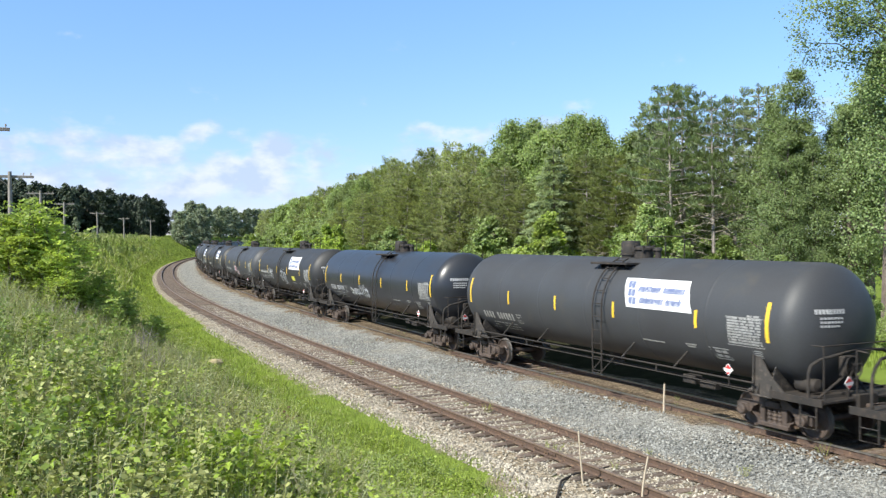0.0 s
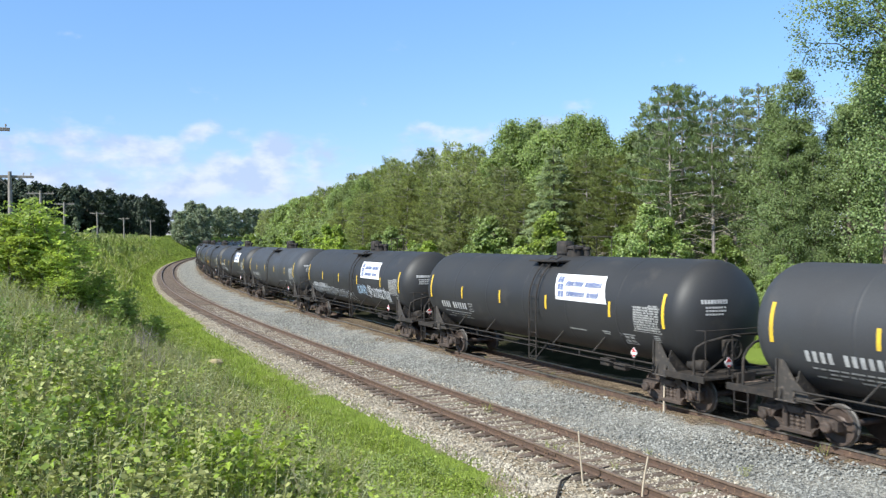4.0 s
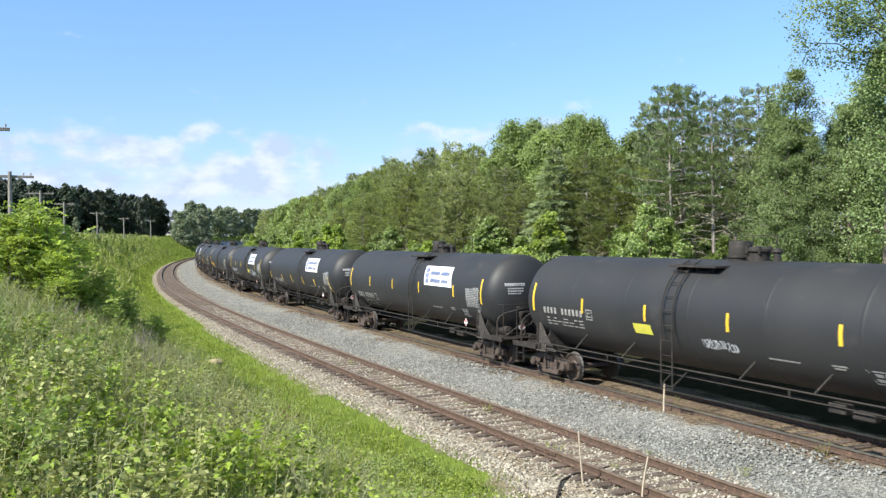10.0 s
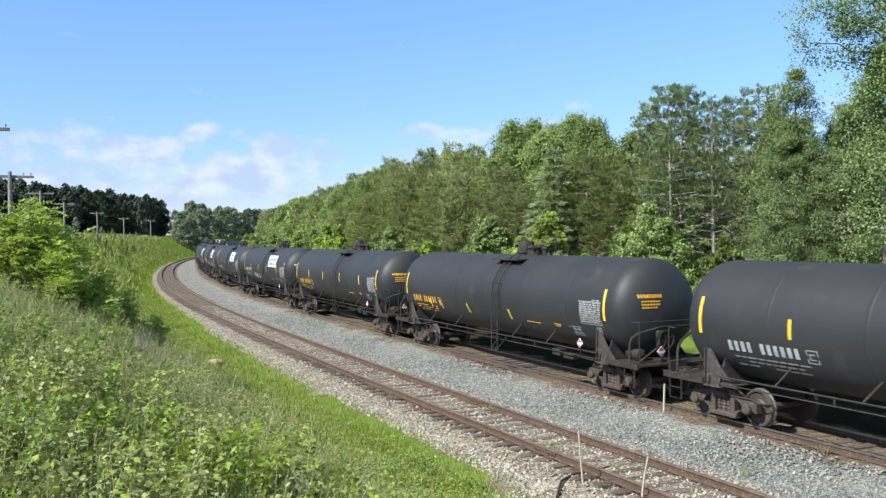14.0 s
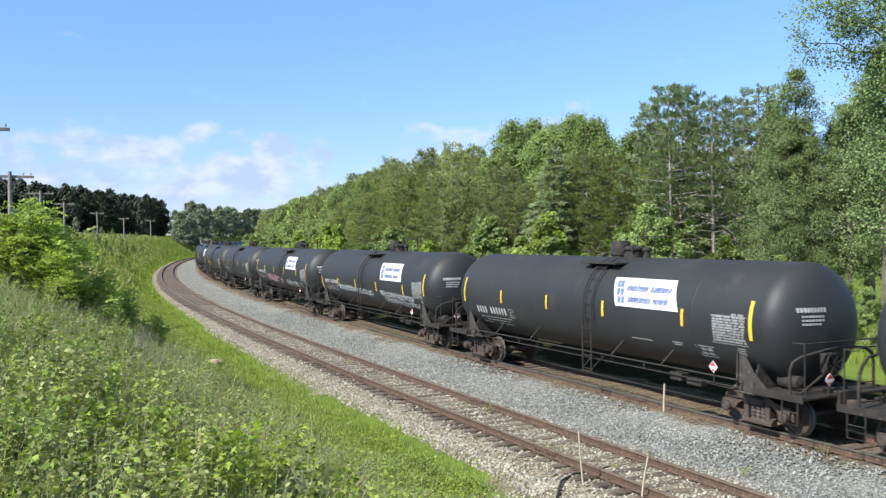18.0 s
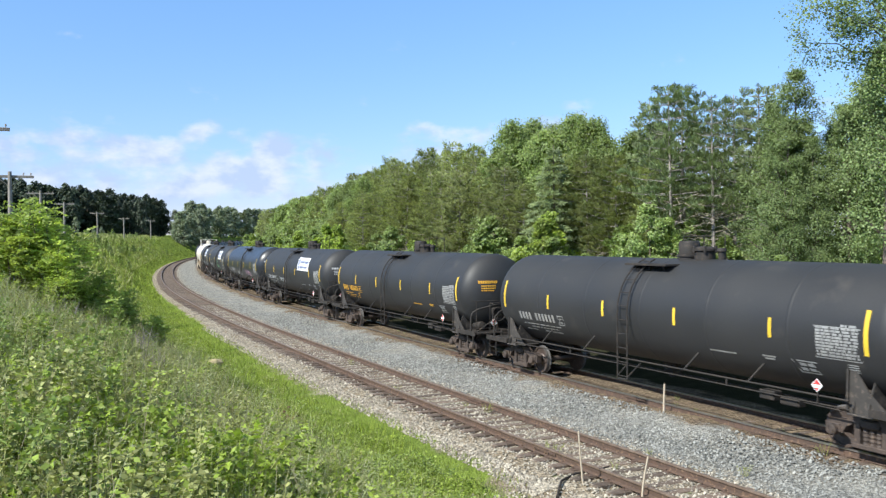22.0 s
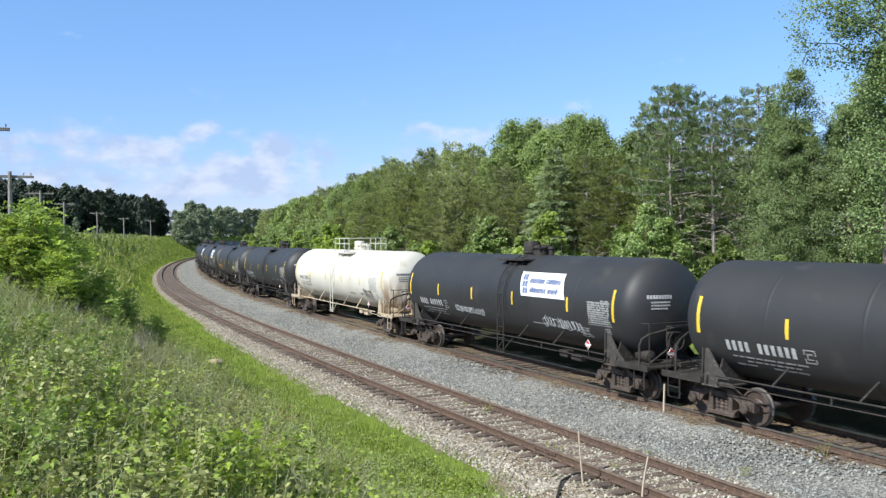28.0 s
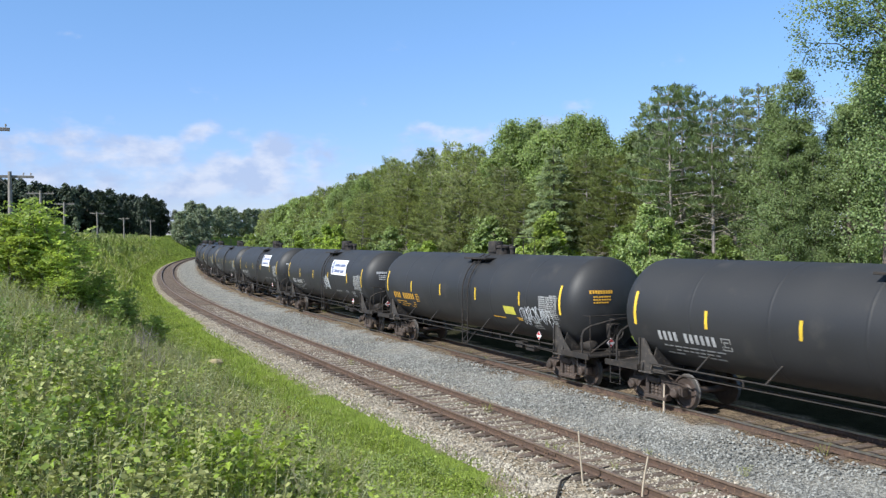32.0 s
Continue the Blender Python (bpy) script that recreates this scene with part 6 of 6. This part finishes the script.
def boulder(x, y, size, seed, label):
    bm = bmesh.new()
    bmesh.ops.create_icosphere(bm, subdivisions=3, radius=size)
    for v in bm.verts:
        v.co *= 1 + 0.35 * noise.noise(v.co * (1.4 / size) + Vector((seed, 0, 0)))
        v.co.z *= 0.55
    me = bpy.data.meshes.new("boulder")
    bm.to_mesh(me)
    bm.free()
    me.shade_smooth()
    me.materials.append(ROCK)
    s, u = along(x, y)
    ob = new("boulder", me)
    ob.location = (x, y, ground_z(s, u) + size * 0.2)
    return tagged(ob, label, "rock")


boulder(-9.15, 34.6, 0.30, 2, "pale sandstone boulder lying in the grass")


# ---- bank vegetation ----
def scatter(name, label, count, region, material, height, width, seed, lean=0.5, clump=0.0):
    """Blades or stalks over a stretch of the bank, thicker near the camera."""
    r = np.random.RandomState(seed)
    s0, s1, u0, u1, power = region
    s = s0 + (s1 - s0) * r.rand(count) ** power
    u = u0 + (u1 - u0) * r.rand(count)
    gs, gu = np.arange(s0 - 1, s1 + 2, 1.0), np.arange(u0 - 1, u1 + 1.2, 0.4)
    tab = np.array([[ground_z(a, b) for b in gu] for a in gs])
    i, j = (s - gs[0]) / 1.0, (u - gu[0]) / 0.4
    i0, j0 = i.astype(int), j.astype(int)
    fi, fj = i - i0, j - j0
    z = (tab[i0, j0] * (1 - fi) + tab[i0 + 1, j0] * fi) * (1 - fj) + (tab[i0, j0 + 1] * (1 - fi) + tab[i0 + 1, j0 + 1] * fi) * fj
    x, y, th = np.interp(s, S_ALL, CX), np.interp(s, S_ALL, CY), np.interp(s, S_ALL, TH)
    x, y = x + u * np.cos(th), y - u * np.sin(th)
    if clump:
        keep = np.array([noise.noise((a * clump, b * clump, seed)) for a, b in zip(x, y)]) > r.uniform(-0.35, 0.25, count)
        x, y, z = x[keep], y[keep], z[keep]
    n = len(x)
    h = height * (0.45 + 0.85 * r.rand(n))
    w = width * (0.6 + 0.8 * r.rand(n)) * np.clip(np.hypot(x, y) / 18, 0.8, 3.0)
    a = r.rand(n) * 6.283
    lx, ly = np.cos(a) * h * lean * r.rand(n), np.sin(a) * h * lean * r.rand(n)
    b = r.rand(n) * 6.283
    px, py = np.cos(b) * w / 2, np.sin(b) * w / 2
    z = z - 0.03
    v = np.stack([np.stack([x - px, y - py, z], -1), np.stack([x + px, y + py, z], -1),
                  np.stack([x + lx * 0.35 + px * 0.7, y + ly * 0.35 + py * 0.7, z + h * 0.6], -1), np.stack([x + lx, y + ly, z + h], -1),
                  np.stack([x + lx * 0.35 - px * 0.7, y + ly * 0.35 - py * 0.7, z + h * 0.6], -1)], 1).reshape(-1, 3)
    k = 5 * np.arange(n)[:, None]
    f = np.concatenate([k + np.array([[0, 1, 2]]), k + np.array([[0, 2, 4]]), k + np.array([[4, 2, 3]])], 0)
    return tagged(new(name, soup(name, v, f, material)), label, "grass", kind="stuff")


scatter("grass", "fresh green grass beside the gravel", 95000, (-4, 75, -9.6, -2.9, 1.4), GRASS, 0.13, 0.009, 1, 1.2)
scatter("grass", "tall grass and weeds on the bank", 36000, (-4, 75, -15.0, -7.0, 1.7), WEED, 0.6, 0.011, 2, 1.1)
scatter("grass", "fresh grass creeping up to the ballast", 9000, (9.5, 80, -3.4, -2.05, 1.2), GRASS, 0.16, 0.010, 6)
scatter("grass", "fresh grass on the far bank", 28000, (70, 275, -12.5, -1.95, 1.0), GRASS, 0.32, 0.03, 3)
scatter("grass", "rough grass on the top of the far bank", 9000, (140, 262, -40.0, -11.0, 1.0), WEED, 0.6, 0.03, 8)
scatter("grass", "tufted grass at the foot of the bank", 7000, (2, 17, -7.0, -2.7, 1.0), GRASS, 0.34, 0.012, 12, 1.0, 1.1)
scatter("grass", "rough grass on the top of the bank", 14000, (-25, 60, -28.0, -15.0, 1.0), WEED, 0.5, 0.012, 14, 1.0)
scatter("dry_stalks", "dry straw-coloured stalks among the weeds", 6000, (-4, 45, -13.0, -6.5, 1.3), DRY, 0.8, 0.008, 4, 0.7)
scatter("grass", "green grass beyond the main line", 14000, (0, 90, 13.0, 19.0, 1.2), GRASS, 0.3, 0.02, 5)


def weed_plant(seed, height, spread_w, leaf, count, material, label, stalks=9, name="weed"):
    """A many-stemmed plant with broad leaves."""
    rr, r = random.Random(seed), np.random.RandomState(seed)
    ob = empty(name, Matrix.Identity(4), label, "weed" if name == "weed" else "shrub")
    stems = Shape()
    P, Dv = [], []
    per = count // stalks
    for k in range(stalks):
        w, d = rr.uniform(0, 6.283), spread_w * math.sqrt(rr.random())
        tip = Vector((d * math.cos(w), d * math.sin(w), height * rr.uniform(0.6, 1.05)))
        root = Vector((tip.x * 0.3, tip.y * 0.3, -0.1))
        mid_ = root.lerp(tip, 0.5) + Vector((0, 0, 0.08 * height))
        stems.tube([root, mid_, tip], 0.006 * height + 0.003, 4, 0.002, caps=False)
        for j in range(per):
            q = 0.15 + 0.85 * rr.random() ** 0.7
            p = (root.lerp(mid_, q * 2) if q < 0.5 else mid_.lerp(tip, q * 2 - 1))
            ww = rr.uniform(0, 6.283)
            dv = Vector((math.cos(ww), math.sin(ww), rr.uniform(-0.35, 0.45))).normalized()
            P.append(tuple(p + dv * leaf * rr.uniform(0.5, 1.6)))
            Dv.append(tuple(dv))
    tagged(part("stalk", stems, WEED, ob), kind="stuff")
    P, Dv = np.array(P), np.array(Dv)
    n = len(P)
    ups = np.array([-0.25, -0.3, 0.8]) + unit(r, n) * 0.85
    size = leaf * (0.45 + 0.95 * r.rand(n))
    v, f = quads(P, Dv, ups, size * 1.2, size * 0.95, 0.2) if leaf > 0.05 else diamonds(P, Dv, ups, size * 1.1, size * 0.75)
    tagged(part("foliage", soup("leaves", v, f, material), None, ob), kind="stuff")
    return ob


def leafy_cover(name, label, count, region, material, size, per, radius, height, seed, patch_size=0.55, bare=-0.3):
    """Low tussocks of small leaves that cover the foot of the bank."""
    r = np.random.RandomState(seed)
    s0, s1, u0, u1 = region
    C = []
    while len(C) < count:
        a, b = s0 + (s1 - s0) * r.rand() ** 1.4, r.uniform(u0, u1)
        p = on(a, b, ground_z(a, b))
        if noise.noise((p.x * patch_size, p.y * patch_size, seed)) > r.uniform(bare, 0.3):
            C.append(tuple(p))
    C = np.repeat(np.array(C), per, 0)
    n = len(C)
    w, d = r.rand(n) * 6.283, np.repeat(radius * (0.5 + r.rand(count)), per) * np.sqrt(r.rand(n))
    lift = np.repeat(height * (0.4 + r.rand(count)), per) * (0.25 + 0.75 * r.rand(n))
    P = C + np.stack([np.cos(w) * d, np.sin(w) * d, lift], -1)
    D = np.stack([np.cos(w), np.sin(w), r.uniform(-0.3, 0.6, n)], -1) + unit(r, n) * 0.5
    D /= np.linalg.norm(D, axis=1)[:, None]
    L = size * (0.6 + 0.8 * r.rand(n))
    v, f = diamonds(P, D, np.array([-0.3, -0.25, 0.85]) + unit(r, n) * 0.7, L * 1.15, L * 0.7)
    return tagged(new(name, soup(name, v, f, material)), label, "ground cover", kind="stuff")


leafy_cover("ground_cover", "low broad-leaved green weeds at the foot of the bank", 480, (1, 13, -7.2, -3.0), LEAF_BUSH, 0.055, 30, 0.24, 0.24, 31)
leafy_cover("ground_cover", "low lime-green weeds among the grass", 950, (1, 16, -7.0, -2.8), LEAF_LIME, 0.05, 26, 0.2, 0.2, 32)
leafy_cover("ground_cover", "lime-green broad leaves between the taller weeds of the bank", 330, (-4, 10, -13.0, -6.2), LEAF_LIME, 0.06, 34, 0.34, 0.6, 36, 1.2, 0.05)
leafy_cover("ground_cover", "fine grey-green leaves between the taller weeds of the bank", 420, (2, 22, -13.0, -6.2), PALEWEED, 0.035, 40, 0.3, 0.4, 37, 0.9, -0.05)
leafy_cover("ground_cover", "grey-green low weeds on the slope", 480, (6, 60, -9.5, -2.9), WEED, 0.05, 20, 0.26, 0.2, 33)
leafy_cover("ground_cover", "dark green low weeds on the slope", 320, (8, 70, -9.0, -3.2), LEAF, 0.05, 20, 0.26, 0.16, 34)
scatter("tall_grass", "tall pale grass among the scrub on the bank", 10000, (-4, 24, -14.5, -5.8, 1.3), PALEWEED, 0.78, 0.0075, 41, 0.9, 0.9)
scatter("tall_grass", "tall green grass among the scrub on the bank", 11000, (-4, 24, -14.5, -5.4, 1.3), GRASS, 0.7, 0.0085, 43, 0.9, 0.7)
scatter("tall_grass", "rough tall grass on the slope of the far bank", 9000, (60, 220, -14.0, -4.0, 1.0), WEED, 0.55, 0.025, 42, 0.9, 0.3)
VINE = Stock([weed_plant(200 + k, 0.75, 0.62, 0.058, 500, LEAF_LIME, "broad-leaved lime-green bramble on the bank") for k in range(3)])
HERB = Stock([weed_plant(210 + k, 0.8, 0.6, 0.042, 560, WEED, "grey-green leafy weed on the bank") for k in range(3)])
BUSH = Stock([weed_plant(220 + k, 1.0, 0.75, 0.055, 760, LEAF_BUSH, "dense green bush on the bank", 12, "shrub") for k in range(3)])


def ash_sapling(seed, height, spread_w, sprays, label):
    """Several slim stems with arching sprays of paired leaflets."""
    rr, r = random.Random(seed), np.random.RandomState(seed)
    ob = empty("shrub", Matrix.Identity(4), label, "shrub")
    P, D, U = [], [], []
    for k in range(6):
        w, d = rr.uniform(0, 6.283), spread_w * rr.uniform(0.1, 0.75)
        tip = Vector((d * math.cos(w), d * math.sin(w), height * rr.uniform(0.6, 1.0)))
        mid_ = tip * 0.5 + Vector((0, 0, 0.1 * height))
        part("stem", Shape().tube([(0, 0, -0.2), mid_, tip], 0.022, 5, 0.006, caps=False), BARK, ob)
        for j in range(sprays // 6):
            q = 0.12 + 0.9 * rr.random() ** 0.8
            root = Vector((0, 0, 0)).lerp(mid_, q * 2) if q < 0.5 else mid_.lerp(tip, q * 2 - 1)
            v = rr.uniform(0, 6.283)
            L = rr.uniform(0.28, 0.5)
            out = spread_w * rr.uniform(0.0, 0.55) * (1.15 - q)
            root = root + Vector((math.cos(v) * out, math.sin(v) * out, rr.gauss(0, 0.08)))
            way = Vector((math.cos(v), math.sin(v), rr.uniform(0.1, 0.8)))
            flat = Vector((-math.sin(v), math.cos(v), 0))
            for i in range(5):
                f = (i + 1) / 5
                c = root + way * L * f - Vector((0, 0, 0.35 * L * f * f))
                for sg in ((-1, 1) if i < 4 else (0,)):
                    dv = (flat * sg + way * (0.55 if sg else 1.0) + Vector((rr.gauss(0, 0.3), rr.gauss(0, 0.3), rr.gauss(-0.3, 0.4)))).normalized()
                    P.append(tuple(c + dv * 0.06))
                    D.append(tuple(dv))
                    U.append((rr.gauss(-0.55, 0.35), rr.gauss(-0.5, 0.35), rr.gauss(0.45, 0.3)))
    P, D, U = np.array(P), np.array(D), np.array(U)
    size = 0.13 * (0.7 + 0.6 * r.rand(len(P)))
    v, f = diamonds(P, D, U, size * 1.15, size * 0.52)
    tagged(part("foliage", soup("leaves", v, f, LEAF_SAP), None, ob), kind="stuff")
    return ob


SAPLING = Stock([ash_sapling(230 + k, 3.0, 1.45, 400, "feathery green sapling on the grassy bank") for k in range(3)])
SAPFAR = Stock([broadleaf(240 + k, 3.4, 1.5, (LEAF_BUSH, LEAF)[k], 1300, 0.24, 0.03, label="small leafy bush on the far bank", clumps=30, name="shrub", trunk_r=0.035) for k in range(2)])


PALE = Stock([weed_plant(250 + k, 0.75, 0.55, 0.027, 750, PALEWEED, "pale grey-green fine-leaved weed on the bank", 16) for k in range(2)])
WITHERED = Stock([weed_plant(260, 0.7, 0.3, 0.06, 70, DEADLEAF, "withered red-brown dead weed on the bank", 5)])


def bare_bush(seed, height, label):
    """A dead twiggy bush without leaves."""
    rr = random.Random(seed)
    ob = empty("dead_shrub", Matrix.Identity(4), label, "shrub")
    for k in range(7):
        w, sp = rr.uniform(0, 6.283), rr.uniform(0.2, 0.6)
        tip = Vector((sp * math.cos(w), sp * math.sin(w), height * rr.uniform(0.7, 1.0)))
        sh = Shape().tube([Vector((0, 0, -0.1)), tip * 0.5 + Vector((0, 0, 0.08)), tip], 0.014, 5, 0.004)
        for j in range(6):
            a = tip * rr.uniform(0.35, 0.95)
            sh.tube([a, a + Vector((rr.gauss(0, 0.16), rr.gauss(0, 0.16), rr.uniform(0.05, 0.3)))], 0.006, 4, 0.002)
        part("branch", sh, TWIG, ob)
    return ob


BARE = Stock([bare_bush(270, 1.1, "bare grey twiggy dead bush on the bank")])

rv = random.Random(9)
for k in range(300):
    # the scrub on the near bank: brambles at the foot, pale fine weeds in the middle, bushes up the slope
    d, b = 5.0 + 17.0 * rv.random() ** 1.2, rv.uniform(-0.56, 0.03)
    x, y = d * math.sin(b) * 1.02, d * math.cos(b)
    s, u = along(x, y)
    if u > -6.1 - 0.05 * max(0, s - 6) or u < -16:
        continue
    patch_ = noise.noise((x * 0.45, y * 0.45, 2.0)) + rv.uniform(-0.2, 0.2)
    if b > -0.28 and d > 8.5:
        stock = PALE if patch_ > -0.12 else HERB if patch_ > -0.3 else VINE
    elif d < 9.5:
        stock = VINE if patch_ > -0.06 else BUSH if patch_ > -0.2 else HERB
    else:
        stock = BUSH if patch_ > 0.1 else HERB if patch_ > -0.1 else PALE if patch_ > -0.25 else VINE
    swell = min(1.25, max(0.7, 0.95 + 0.8 * noise.noise((x * 0.38, y * 0.38, 3.0)))) * (0.85 if d > 14 else 1.0)
    stock.put(k, xy=(x, y), scale=rv.uniform(0.8, 1.15) * swell, turn=rv.uniform(0, 6.28), sink=0.05, group="plants on the bank")
for k in range(50):
    s = 18 + 100 * rv.random() ** 1.2
    u = rv.uniform(-13, -8.6)
    (HERB if rv.random() < 0.6 else BUSH).put(k, s, u, scale=rv.uniform(0.6, 1.2), turn=rv.uniform(0, 6.28), sink=0.05, group="plants on the bank")
for k, (x, y, sc) in enumerate(((-12.3, 25.0, 1.0), (-11.6, 25.3, 1.05), (-13.0, 25.2, 0.95), (-12.0, 24.2, 0.85), (-11.0, 24.6, 0.88), (-10.5, 25.2, 0.72), (-10.0, 25.6, 0.62), (-10.6, 24.0, 0.58),
                                (-9.6, 24.6, 0.5), (-9.9, 26.8, 0.55), (-13.6, 26.4, 0.8), (-16.4, 34.0, 0.6), (-14.4, 28.5, 0.7), (-9.2, 27.6, 0.42))):
    SAPLING.put(k, xy=(x, y), scale=sc, turn=rv.uniform(-3.1, 3.1), group="saplings on the bank")
WITHERED.put(0, xy=(-3.7, 20.6), turn=0.4)
for k, (x, y, sc) in enumerate(((-6.6, 18.9, 1.0), (-6.2, 19.5, 0.8), (-5.6, 16.6, 0.7), (-8.3, 19.0, 0.9))):
    BARE.put(0, xy=(x, y), scale=sc, turn=k * 1.9)
for k in range(70):
    s, u = rv.uniform(70, 235), rv.uniform(-15, -6.5 if k % 3 else -4.5)
    SAPFAR.put(k, s, u, scale=rv.uniform(0.4, 0.9), turn=rv.uniform(0, 6.28), group="saplings on the bank")

for k in range(16):
    SAPFAR.put(k, rv.uniform(85, 150), rv.uniform(-42, -18), scale=rv.uniform(0.25, 0.45), turn=rv.uniform(0, 6.28), group="saplings on the bank")

for k in range(22):
    s = rv.uniform(4, 24)
    (HERB, VINE, PALE)[k % 3].put(k, s, rv.uniform(-6.4, -3.2), scale=rv.uniform(0.25, 0.5), turn=rv.uniform(0, 6.28), sink=0.04, group="plants on the bank")
for k in range(14):
    HERB.put(k, rv.uniform(6.5, 14), rv.uniform(-3.7, -2.45), scale=rv.uniform(0.18, 0.34), turn=rv.uniform(0, 6.28), sink=0.03, label="low green weed at the edge of the gravel", group="plants on the bank")
# small tufts growing through the ballast, and a cable across the siding
for k in range(22):
    s, u = rv.uniform(4, 60), SPACING + rv.uniform(-0.6, 0.6)
    HERB.put(k, s, u, scale=0.12 + 0.14 * rv.random(), turn=k * 1.7, sink=0.02, label="low dusty tuft between the main line rails", group="tufts in the ballast")
for k, (x, y) in enumerate(((3.6, 18.2), (6.1, 17.6), (1.2, 24.2), (0.6, 25.0), (-1.5, 27.5), (2.5, 19.6), (4.6, 19.4), (-3.6, 33.5), (8.4, 19.2))):
    HERB.put(k, xy=(x, y), scale=0.26 + 0.06 * (k % 3), turn=k * 1.3, sink=0.02, label="low green tuft growing through the ballast", group="tufts in the ballast")
cable_path = [(2.15, 16.6, -0.30), (2.35, 17.4, -0.2), (2.7, 17.9, -0.2), (3.2, 18.15, -0.19), (3.6, 18.5, -0.2)]
tagged(part("cable", Shape().tube(cable_path, 0.024, 8), UNDER), "black cable lying across the ballast by the siding", "cable")

motions()
